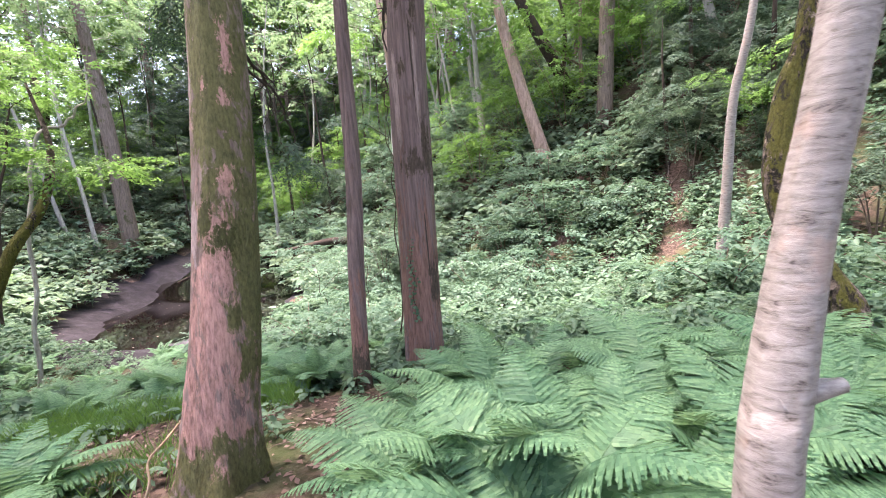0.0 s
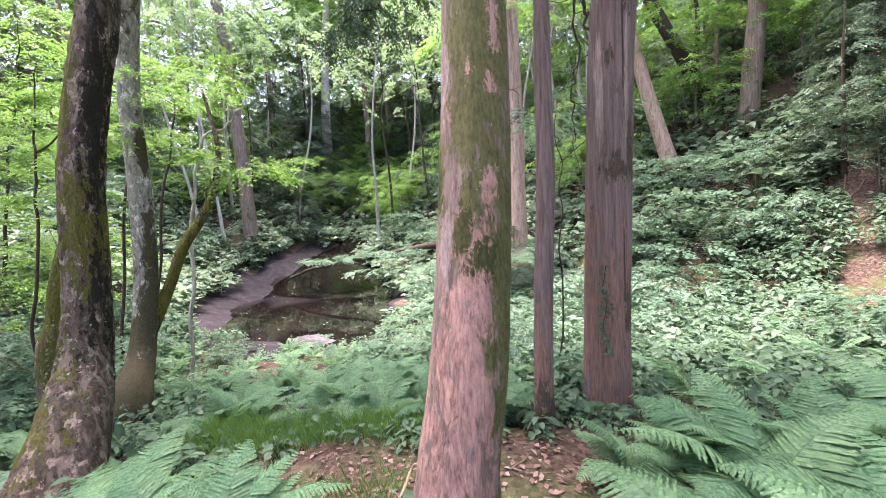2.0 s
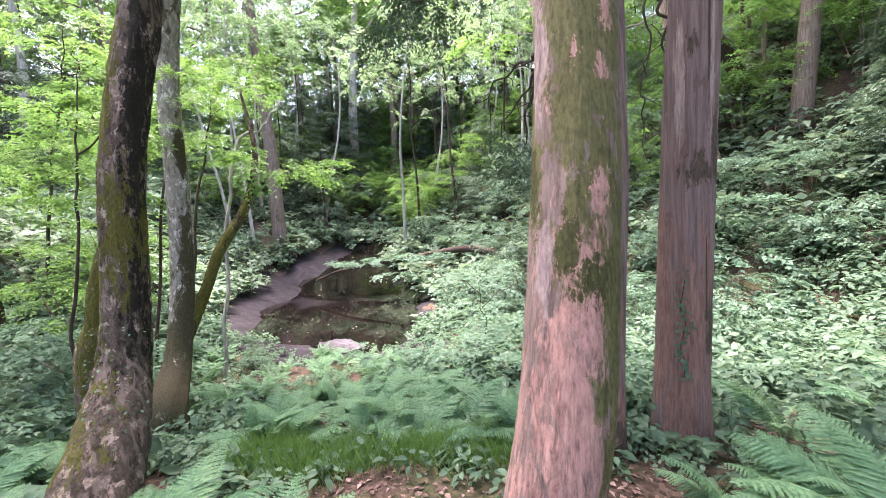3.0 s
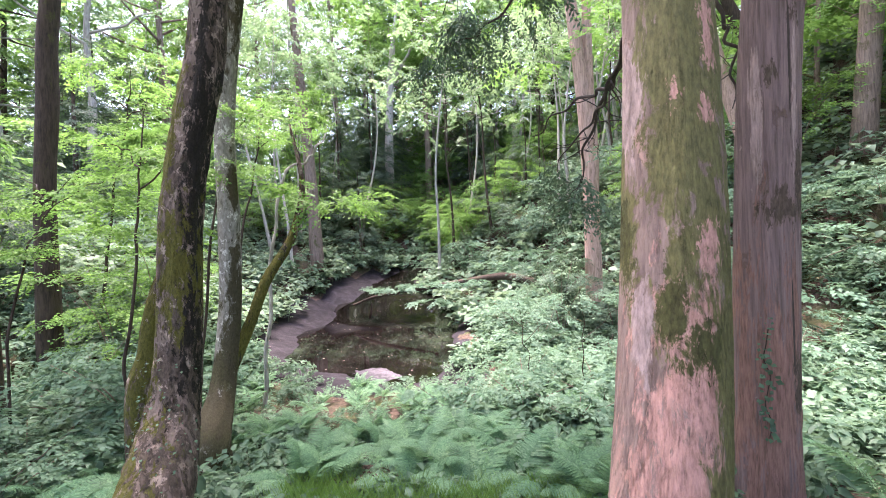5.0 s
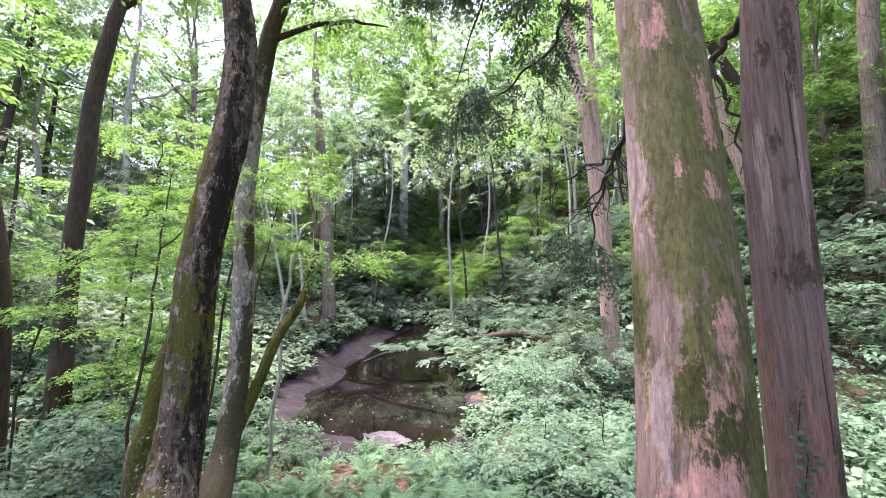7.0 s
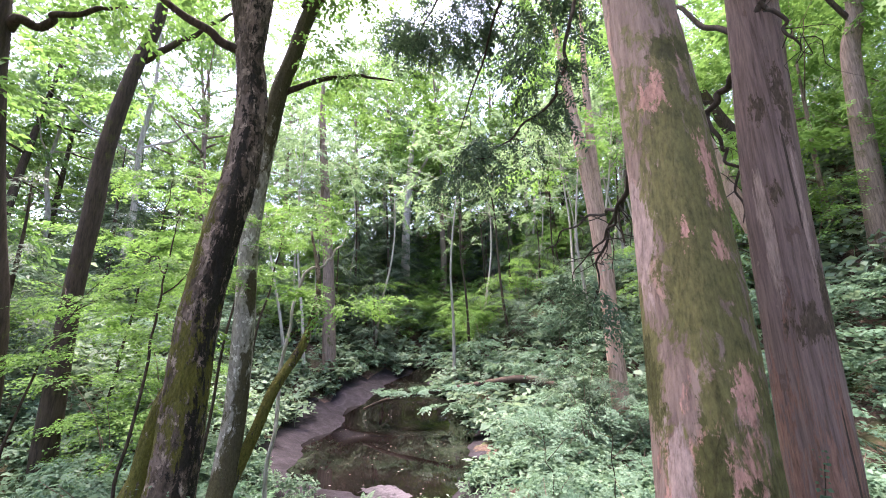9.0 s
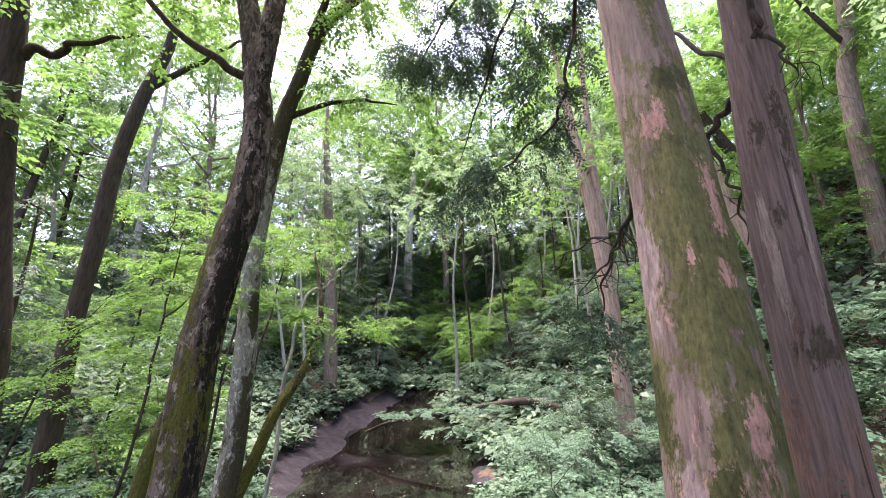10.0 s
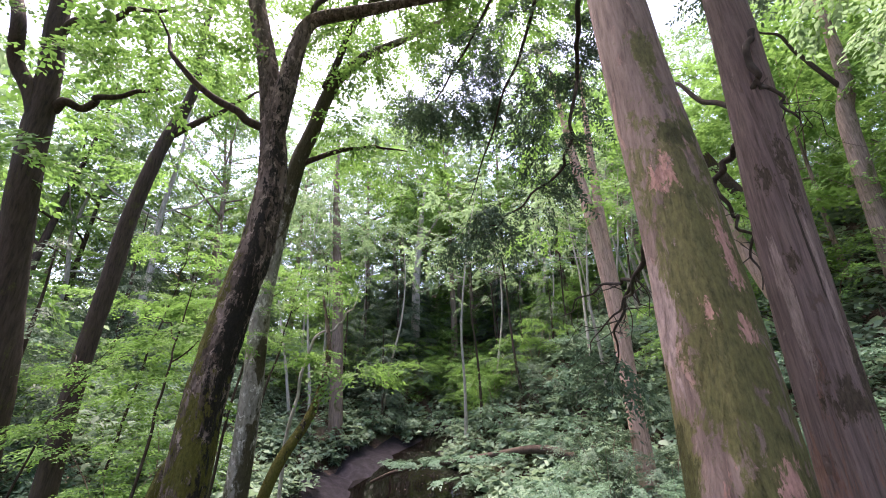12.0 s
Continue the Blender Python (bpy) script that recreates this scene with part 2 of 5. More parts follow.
M_BIRCH = birch_material()
M_FERN = leaf_material("fern_leaf", (0.042, 0.106, 0.062), (0.098, 0.198, 0.112), (0.19, 0.315, 0.168))
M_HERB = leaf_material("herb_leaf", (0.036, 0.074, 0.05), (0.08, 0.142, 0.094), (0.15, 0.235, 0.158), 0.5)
# same herb leaf lightened for the dim far banks: light put in the colour
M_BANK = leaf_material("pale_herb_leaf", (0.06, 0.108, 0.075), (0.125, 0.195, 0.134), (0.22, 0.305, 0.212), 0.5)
M_SHRUB = leaf_material("shrub_leaf", (0.042, 0.088, 0.06), (0.085, 0.155, 0.106), (0.155, 0.248, 0.174), 0.5)
M_MAPLE = leaf_material("maple_leaf", (0.05, 0.12, 0.034), (0.1, 0.208, 0.055), (0.175, 0.305, 0.085), 0.45, 0.5)
M_CANOPY = leaf_material("canopy_leaf", (0.062, 0.118, 0.064), (0.122, 0.205, 0.112), (0.21, 0.305, 0.17), 0.45, 0.55)
M_NEEDLE = leaf_material("conifer_needles", (0.03, 0.055, 0.042), (0.062, 0.105, 0.072), (0.11, 0.17, 0.11), 0.5, 0.3)
M_GRASS = leaf_material("grass_blade", (0.05, 0.12, 0.03), (0.1, 0.2, 0.05), (0.17, 0.29, 0.08))
M_LITTER = leaf_material("fallen_leaf", (0.08, 0.047, 0.039), (0.165, 0.105, 0.094), (0.3, 0.215, 0.2), 0.7, 0.1)


def ground_material():
    m, n, l, p = material("forest_soil")
    vec = coords(n, l)
    vor = n.new("ShaderNodeTexVoronoi")
    vor.inputs["Scale"].default_value = 22.0
    l.new(vec, vor.inputs["Vector"])
    sep = n.new("ShaderNodeSeparateColor")
    l.new(vor.outputs["Color"], sep.inputs[0])
    col = ramp(n, l, sep.outputs[0], ((0.0, (0.028, 0.019, 0.014)), (0.45, (0.055, 0.037, 0.029)), (1.0, (0.1, 0.068, 0.056))))
    big = noise_tex(n, l, vec, 0.8, 5.0)
    f = ramp(n, l, big, ((0.45, (0, 0, 0)), (0.62, (0.75, 0.75, 0.75))))
    col = mix(n, l, f, col, (0.055, 0.075, 0.028))
    l.new(col, p.inputs["Base Color"])
    p.inputs["Roughness"].default_value = 0.9
    p.inputs["Specular IOR Level"].default_value = 0.15
    fine = noise_tex(n, l, vec, 30.0, 5.0)
    bump(n, l, p, fine, 0.8, 0.02)
    return m


def water_material():
    m, n, l, p = material("pond_water")
    vec = coords(n, l)
    stain = noise_tex(n, l, vec, 0.7, 5.0, 0.65, 0.6)
    col = ramp(n, l, stain, ((0.4, (0.003, 0.0024, 0.002)), (0.65, (0.009, 0.007, 0.0065))))
    # small pale dots scattered over the surface
    specks = n.new("ShaderNodeTexVoronoi")
    specks.inputs["Scale"].default_value = 2.6
    l.new(vec, specks.inputs["Vector"])
    dots = ramp(n, l, specks.outputs["Distance"], ((0.06, (1, 1, 1)), (0.09, (0, 0, 0))))
    col = mix(n, l, dots, col, (0.35, 0.31, 0.27))
    l.new(col, p.inputs["Base Color"])
    p.inputs["Roughness"].default_value = 0.03
    p.inputs["IOR"].default_value = 1.33
    ripple = noise_tex(n, l, vec, 3.0, 3.0)
    bump(n, l, p, ripple, 0.03, 0.02)
    return m


def mud_material():
    m, n, l, p = material("wet_mud")
    vec = coords(n, l)
    a = noise_tex(n, l, vec, 2.2, 7.0, 0.7, 0.5)
    col = ramp(n, l, a, ((0.3, (0.007, 0.0056, 0.0068)), (0.5, (0.014, 0.0118, 0.015)), (0.72, (0.034, 0.029, 0.037))))
    l.new(col, p.inputs["Base Color"])
    p.inputs["Roughness"].default_value = 0.75
    p.inputs["Specular IOR Level"].default_value = 0.12
    bump(n, l, p, a, 0.7, 0.05)
    return m


M_SOIL, M_WATER, M_MUD = ground_material(), water_material(), mud_material()
# the pale tongue is a sky reflection painted into the silt's colour
M_SILT = bark_material("pale_silt", (0.034, 0.029, 0.037), (0.012, 0.01, 0.013), stretch=1.0, scale=7.0, depth=0.03, rough=0.6, spots=(
    ((0.07, 0.062, 0.074), 6.0, 1.0, 5.0, (((-8.6, 12.3, -1.5), (0.3, 0.4, 1.0)), ((-7.9, 11.8, -1.5), (0.45, 0.3, 1.0)), ((-7.1, 11.3, -1.5), (0.65, 0.4, 1.0)), ((-6.5, 10.9, -1.5), (0.5, 0.3, 1.0)))),))


# ---- shape of the land ----
def step(a, b, v):
    t = np.clip((np.asarray(v, float) - a) / (b - a), 0, 1)
    return t * t * (3 - 2 * t)


def soft(v, w=1.0):
    return w * np.logaddexp(0, np.asarray(v, float) / w)


# the brook comes down the valley and widens into a pond
BROOK = ((-7.6, 11.9), (-9.2, 13.9), (-10.6, 17.0), (-12.4, 20.5), (-13.8, 24.7), (-13.5, 28.2), (-12.0, 31.5), (-14.5, 36.0))
WIDTH = (0.9, 2.7, 3.2, 2.6, 1.3, 1.0, 0.7, 0.4)


def brook_near(x, y):
    """Distance past the water's edge, and how far up the brook."""
    x, y = np.asarray(x, float), np.asarray(y, float)
    best = np.full(x.shape, 1e9)
    up = np.zeros(x.shape)
    for i in range(len(BROOK) - 1):
        (ax, ay), (bx, by) = BROOK[i], BROOK[i + 1]
        dx, dy = bx - ax, by - ay
        t = np.clip(((x - ax) * dx + (y - ay) * dy) / (dx * dx + dy * dy), 0, 1)
        d = np.hypot(x - ax - t * dx, y - ay - t * dy) - (WIDTH[i] + t * (WIDTH[i + 1] - WIDTH[i]))
        up = np.where(d < best, ay + t * dy, up)
        best = np.minimum(best, d)
    return best, up


def water_z(y):
    return -1.5 + 1.35 * step(17.5, 26, y) + 2.2 * step(24, 36, y)


def ground_z(x, y):
    x, y = np.asarray(x, float), np.asarray(y, float)
    d0 = np.hypot(x + 0.8, y - 0.3)
    z = 0.05 - 0.12 * step(0.8, 2.2, d0) - 1.35 * step(1.6, 12, d0) + 0.25 * step(0, 5, x) + 0.9 * step(0, -8, y)
    q = 0.6 * x + 0.8 * y
    z = z + 0.72 * soft(q - 12.6) - 0.69 * soft(q - 31, 3)
    ql = -0.8 * x + 0.3 * y
    z = z + 0.42 * soft(ql - 9.5) - 0.4 * soft(ql - 31, 3)
    z = z + 0.35 * soft(x - 4.5) - 0.33 * soft(x - 20, 3)
    s, up = brook_near(x, y)
    wz = water_z(up)
    bank = wz - 0.3 + 0.42 * step(-1.2, 1.0, s) + 0.72 * soft(s - 1.2, 0.5)
    w = 0.35
    z = -w * np.logaddexp(-z / w, -bank / w)
    bumps = 0.05 * np.sin(1.9 * x + 0.7 * y) * np.sin(1.3 * y - 0.5 * x) + 0.03 * np.sin(4.1 * x + 1.0) * np.sin(3.7 * y)
    shore = 0.1 * np.exp(-((x + 6.9) / 2.6) ** 2 - ((y - 9.4) / 1.0) ** 2)
    rise = 0.34 * np.exp(-((x + 1.95) ** 2 + (y - 0.55) ** 2) / 0.8)
    return z + bumps * step(0.5, 3, d0) + rise + shore


def left_side(x, y):
    """1 on the flat muddy left shore of the pond."""
    return (x < -9.2 - 0.47 * (y - 13.6)) & (y < 27)


def mud_spot(x, y):
    return np.exp(-0.7 * (((x + 7.6) / 1.9) ** 2 + ((y - 10.9) / 1.3) ** 2)) * (1 + 0.3 * np.sin(3 * x + y) * np.sin(2.5 * y))


def gz(x, y):
    return float(ground_z(x, y))


# ---- mesh tools ----
def raw_mesh(name, verts, faces):
    """A mesh from an array of corners and an array of faces with equal counts of corners."""
    verts, faces = np.asarray(verts, np.float32), np.asarray(faces, np.int32)
    me = bpy.data.meshes.new(name)
    me.vertices.add(len(verts))
    me.vertices.foreach_set("co", verts.ravel())
    k = faces.shape[1]
    me.loops.add(faces.size)
    me.loops.foreach_set("vertex_index", faces.ravel())
    me.polygons.add(len(faces))
    me.polygons.foreach_set("loop_start", np.arange(0, faces.size, k, dtype=np.int32))
    me.update(calc_edges=True)
    return me


def piece(name, me, mat, parent=None, label="", smooth=False):
    if mat and not me.materials:
        me.materials.append(mat)
    if smooth:
        me.polygons.foreach_set("use_smooth", np.ones(len(me.polygons), dtype=bool))
    ob = new(name, me)
    if parent:
        ob.parent = parent
    if label:
        tagged(ob, label)
    return ob


def thing(name, label, category, group="", at=(0, 0, 0)):
    ob = new(name)
    ob.empty_display_size = 0.2
    ob.location = at
    return tagged(ob, label, category, group)


def smooth_line(points, count):
    """Catmull-Rom through the points: columns of x, y, z, radius and the like."""
    p = np.asarray(points, float)
    p = np.vstack((2 * p[0] - p[1], p, 2 * p[-1] - p[-2]))
    u = np.linspace(0, len(p) - 3 - 1e-6, count)
    i = u.astype(int)
    t = (u - i)[:, None]
    a, b, c, d = p[i], p[i + 1], p[i + 2], p[i + 3]
    return 0.5 * (2 * b + (c - a) * t + (2 * a - 5 * b + 4 * c - d) * t ** 2 + (3 * b - a - 3 * c + d) * t ** 3)


def tube_arrays(line, sides, flute=0.0, lobes=5, seed=0, rough=0.0, flare=0.0, flare_h=0.5):
    """A tapered tube along columns x, y, z, r."""
    rng = np.random.default_rng(seed)
    n = len(line)
    tang = np.gradient(line[:, :3], axis=0)
    tang /= np.linalg.norm(tang, axis=1)[:, None] + 1e-9
    ref = np.where(np.abs(tang[:, 2:3]) > 0.9, np.array([[1.0, 0, 0]]), np.array([[0, 0, 1.0]]))
    if np.abs(tang[:, 2]).mean() > 0.6:
        ref = np.tile([[1.0, 0, 0]], (n, 1))
    else:
        ref = np.tile([[0, 0, 1.0]], (n, 1))
        ref = ref + 0.01
    a = ref - (ref * tang).sum(1)[:, None] * tang
    a /= np.linalg.norm(a, axis=1)[:, None] + 1e-9
    b = np.cross(tang, a)
    ang = np.linspace(0, 2 * math.pi, sides, endpoint=False)
    h = line[:, 2] - line[0, 2]
    r = np.repeat(line[:, 3:4], sides, 1)
    ph = rng.uniform(0, 6, 4)
    if flare:
        f = np.exp(-np.maximum(h, 0) / flare_h)[:, None]
        r = r * (1 + flare * f * (0.65 + 0.35 * np.sin(lobes * ang + ph[0])))
    if flute:
        r = r * (1 + flute * np.sin(lobes * ang + ph[1] + 0.5 * h[:, None]) * 0.6 + flute * np.sin((lobes + 4) * ang + ph[2] - 0.8 * h[:, None]) * 0.4)
    if rough:
        k = rng.normal(size=(n, sides))
        k = (k + np.roll(k, 1, 0) + np.roll(k, -1, 0) + np.roll(k, 2, 0)) / 4
        r = r * (1 + rough * k)
    v = line[:, None, :3] + r[:, :, None] * (np.cos(ang)[None, :, None] * a[:, None] + np.sin(ang)[None, :, None] * b[:, None])
    v = v.reshape(-1, 3)
    i, j = np.meshgrid(np.arange(n - 1), np.arange(sides), indexing="ij")
    k = (j + 1) % sides
    f = np.stack((i * sides + j, i * sides + k, (i + 1) * sides + k, (i + 1) * sides + j), -1).reshape(-1, 4)
    return v, f


def tube(name, points, count, sides, mat, parent=None, label="", **kw):
    v, f = tube_arrays(smooth_line(points, count), sides, **kw)
    return piece(name, raw_mesh(name, v, f), mat, parent, label, smooth=True)


def crooked(points, amp, seed, parts=4):
    """A wavering version of a line of x, y, z, radius."""
    rng = np.random.default_rng(seed)
    line = smooth_line(points, parts * (len(points) - 1) + 1)
    wob = rng.normal(size=(len(line), 3)) * amp
    wob[0] = wob[-1] = 0
    line[:, :3] += wob
    return [tuple(p) for p in line]


def twigs(rng, points, count, length, droop):
    """Thin side twigs along a branch, as arrays."""
    line = np.array(points)
    out = []
    for i in range(count):
        p = line[rng.integers(len(line) // 4, len(line))]
        d = rng.normal(size=3)
        d[2] = -abs(d[2]) * droop
        d /= np.linalg.norm(d)
        L = length * rng.uniform(0.4, 1.2)
        q = [(*p[:3], min(p[3] * 0.5, 0.006))]
        for k in (0.35, 0.7, 1.0):
            w = p[:3] + d * L * k + rng.normal(size=3) * 0.12 * L
            q.append((*w, 0.0045 * (1.05 - k) + 0.001))
        out.append(tube_arrays(smooth_line(q, 9), 5))
    return join(out)


def join(arrays):
    vs, fs, base = [], [], 0
    for v, f in arrays:
        vs.append(v)
        fs.append(f + base)
        base += len(v)
    return np.concatenate(vs), np.concatenate(fs)


def leaf_quads(at, way, up, length, wide, fold=0.15):
    """Folded four-cornered leaves: roots, directions, upper sides, lengths and widths."""
    side = np.cross(way, up)
    side /= np.linalg.norm(side, axis=1)[:, None] + 1e-9
    nor = np.cross(side, way)
    L, W = length[:, None], wide[:, None]
    root = at
    mid = at + way * L * 0.45
    v = np.stack((root, mid + side * W / 2 + nor * W * fold, at + way * L - nor * L * 0.08, mid - side * W / 2 + nor * W * fold), 1)
    return v.reshape(-1, 3), np.arange(len(at) * 4).reshape(-1, 4)


def leaf_blades(at, way, up, length, wide, fold=0.15):
    """Leaves folded along the midrib, broadest below the middle: two faces each."""
    side = np.cross(way, up)
    side /= np.linalg.norm(side, axis=1)[:, None] + 1e-9
    nor = np.cross(side, way)
    L, W = length[:, None], wide[:, None]

    def at_point(u, w, lift):
        return at + way * L * u + side * W * w + nor * (W * fold * lift - L * 0.22 * u * u)

    v = np.stack((at, at_point(0.22, 0.42, 1), at_point(0.6, 0.4, 1), at_point(1, 0, 0), at_point(0.6, -0.4, 1), at_point(0.22, -0.42, 1)), 1)
    k = np.arange(len(at))[:, None] * 6
    return v.reshape(-1, 3), np.concatenate((k + [[0, 1, 2, 3]], k + [[0, 3, 4, 5]]), 0)


def spray_template(rng, twigs, leaves, reach, leaf, ratio, droop):
    """A flat fan of twigs with leaves on both sides, growing along +x."""
    at, way, ln = [], [], []
    for i in range(twigs):
        a = rng.uniform(-0.9, 0.9) * (0 if i == 0 else 1)
        x0 = 0 if i == 0 else rng.uniform(0.05, 0.5) * reach
        R = reach * (1 if i == 0 else rng.uniform(0.35, 0.65))
        for k in range(leaves):
            u = (k + rng.uniform(0.2, 0.8)) / leaves
            s = 1 if k % 2 else -1
            at.append((x0 + math.cos(a) * u * R, math.sin(a) * u * R, -droop * u * u * R + rng.normal() * 0.03 * reach))
            b = a + s * rng.uniform(0.5, 1.1)
            way.append((math.cos(b), math.sin(b), rng.uniform(-0.45, 0.1)))
            ln.append(leaf * rng.uniform(0.7, 1.25))
    at, way, ln = np.array(at), np.array(way), np.array(ln)
    way /= np.linalg.norm(way, axis=1)[:, None]
    up = np.tile([0, 0, 1.0], (len(at), 1)) + rng.normal(size=(len(at), 3)) * 0.25
    return leaf_quads(at, way, up, ln, ln * ratio)


def scatter(templates, where, yaw, pitch, size, rng, roll=None):
    """Many turned and scaled copies of the templates joined into one pair of arrays."""
    which = rng.integers(0, len(templates), len(where))
    out = []
    roll = np.zeros(len(where)) if roll is None else roll
    for k, (tv, tf) in enumerate(templates):
        idx = np.nonzero(which == k)[0]
        if not len(idx):
            continue
        cy, sy, cp, sp = np.cos(yaw[idx]), np.sin(yaw[idx]), np.cos(pitch[idx]), np.sin(pitch[idx])
        cr, sr = np.cos(roll[idx]), np.sin(roll[idx])
        x, y, z = tv[:, 0][None], tv[:, 1][None], tv[:, 2][None]
        y, z = cr[:, None] * y - sr[:, None] * z, sr[:, None] * y + cr[:, None] * z
        x, z = cp[:, None] * x - sp[:, None] * z, sp[:, None] * x + cp[:, None] * z
        x, y = cy[:, None] * x - sy[:, None] * y, sy[:, None] * x + cy[:, None] * y
        v = np.stack((x, y, z), -1) * size[idx][:, None, None] + where[idx][:, None, :]
        f = tf[None] + (np.arange(len(idx)) * len(tv))[:, None, None]
        out.append((v.reshape(-1, 3), f.reshape(-1, 4)))
    return join(out)


RNG = np.random.default_rng(7)
SPRAYS = [spray_template(RNG, 5, 7, 0.9, 0.13, 0.55, 0.25) for i in range(4)]
SPRAYS_FINE = [spray_template(RNG, 7, 11, 0.95, 0.08, 0.62, 0.2) for i in range(4)]
SPRAYS_BIG = [spray_template(RNG, 4, 6, 0.8, 0.17, 0.6, 0.15) for i in range(4)]
SPRAYS_HEMLOCK = [spray_template(RNG, 11, 16, 1.0, 0.08, 0.42, 0.5) for i in range(4)]
SPRAYS_NEEDLE = [spray_template(RNG, 8, 12, 1.0, 0.12, 0.36, 0.35) for i in range(4)]


# ---- land and water ----
def build_land():
    n = 300
    u = np.linspace(-1, 1, n)
    k = 5.6
    g = 380 * np.sinh(k * u) / math.sinh(k)
    X, Y = np.meshgrid(g - 3, g + 6, indexing="ij")
    Z = ground_z(X, Y)
    v = np.stack((X, Y, Z), -1).reshape(-1, 3)
    i, j = np.meshgrid(np.arange(n - 1), np.arange(n - 1), indexing="ij")
    f = np.stack((i * n + j, (i + 1) * n + j, (i + 1) * n + j + 1, i * n + j + 1), -1).reshape(-1, 4)
    me = raw_mesh("ground", v, f)
    me.materials.append(M_SOIL)
    me.materials.append(M_MUD)
    c = v[f].mean(1)
    cs, cu = brook_near(c[:, 0], c[:, 1])
    me.polygons.foreach_set("material_index", ((cs < 0.8 + 0.4 * np.sin(c[:, 0] * 2.1) * np.sin(c[:, 1] * 1.7) + 0.9 * left_side(c[:, 0], c[:, 1])) | (mud_spot(c[:, 0], c[:, 1]) > 0.12)).astype(np.int32))
    tagged(piece("ground", me, None, smooth=True), "brown forest floor of soil and leaf litter", "ground", kind="structure")
    g = np.arange(-20.0, -3.0, 0.25)
    h = np.arange(9.6, 38.0, 0.25)
    X, Y = np.meshgrid(g, h, indexing="ij")
    v = np.stack((X, Y, water_z(Y)), -1).reshape(-1, 3)
    i, j = np.meshgrid(np.arange(len(g) - 1), np.arange(len(h) - 1), indexing="ij")
    n = len(h)
    f = np.stack((i * n + j, (i + 1) * n + j, (i + 1) * n + j + 1, i * n + j + 1), -1).reshape(-1, 4)
    c = v[f].mean(1)
    f = f[brook_near(c[:, 0], c[:, 1])[0] < 1.0]
    tagged(piece("water", raw_mesh("water", v, f), M_WATER, smooth=True), "still dark brown pond water with pale specks", "pond", kind="structure")


build_land()


# ---- trees ----
def trunk_line(points):
    """Drops the foot of a trunk into the ground below its first point."""
    x, y, z, r = points[0]
    foot = gz(x, y) - 0.15
    return [(x, y, foot, r)] + list(points[1:]) if z <= foot + 0.4 else [(x, y, foot, r * 1.1)] + list(points)


def hero_trunk(parent, points, mat, name="trunk", label="", count=None, sides=28, **kw):
    pts = trunk_line(points)
    length = sum(math.dist(a[:3], b[:3]) for a, b in zip(pts[:-1], pts[1:]))
    return tube(name, pts, count or int(min(160, max(24, length * 14))), sides, mat, parent, label, **kw)


def limb(parent, points, mat, name="limb", label="", sides=8):
    if name == "dead_branch":
        line = crooked(points, 0.022, int(abs(points[-1][0]) * 100))
        v, f = tube_arrays(smooth_line(line, 3 * len(line)), 8, rough=0.08)
        return piece(name, raw_mesh(name, *join(((v, f), twigs(np.random.default_rng(int(abs(points[-1][2]) * 50)), line, 9, 0.5, 1.4)))), mat, parent, label, smooth=True)
    if mat in (M_DARK, M_PALE):
        points = crooked(points, 0.03 + 0.25 * points[0][3], len(points) + int(abs(points[0][0]) * 10), 3)
    return tube(name, points, 4 * len(points), sides, mat, parent, label, rough=0.06, seed=len(points))


def cloud(rng, blobs, templates, size, flat=0.35, droop=-0.15):
    """Leaf sprays in ellipsoids (x, y, z, rx, ry, rz, count), each growing outwards."""
    where, yaw = [], []
    for x, y, z, rx, ry, rz, count in blobs:
        layers = rng.uniform(-1, 1, max(2, int(count / 14)))
        d = rng.normal(size=(count, 3))
        d /= np.linalg.norm(d, axis=1)[:, None]
        d *= rng.uniform(0.15, 1, count)[:, None] ** 0.5
        zz = layers[rng.integers(0, len(layers), count)] * np.sqrt(np.maximum(0.05, 1 - (d[:, :2] ** 2).sum(1)))
        d[:, 2] = 0.75 * zz + 0.25 * d[:, 2]
        where.append(np.array((x, y, z)) + d * (rx, ry, rz))
        yaw.append(np.arctan2(d[:, 1], d[:, 0]) + rng.normal(size=count) * 0.7)
    where, yaw = np.concatenate(where), np.concatenate(yaw)
    n = len(where)
    return scatter(templates, where, yaw, rng.normal(size=n) * flat + droop, size * rng.uniform(0.7, 1.3, n), rng, rng.normal(size=n) * flat)


def crown(parent, seed, blobs, templates, mat, size=1.0, label="", name="crown", **kw):
    v, f = cloud(np.random.default_rng(seed), blobs, templates, size, **kw)
    return piece(name, raw_mesh(name, v, f), mat, parent, label)


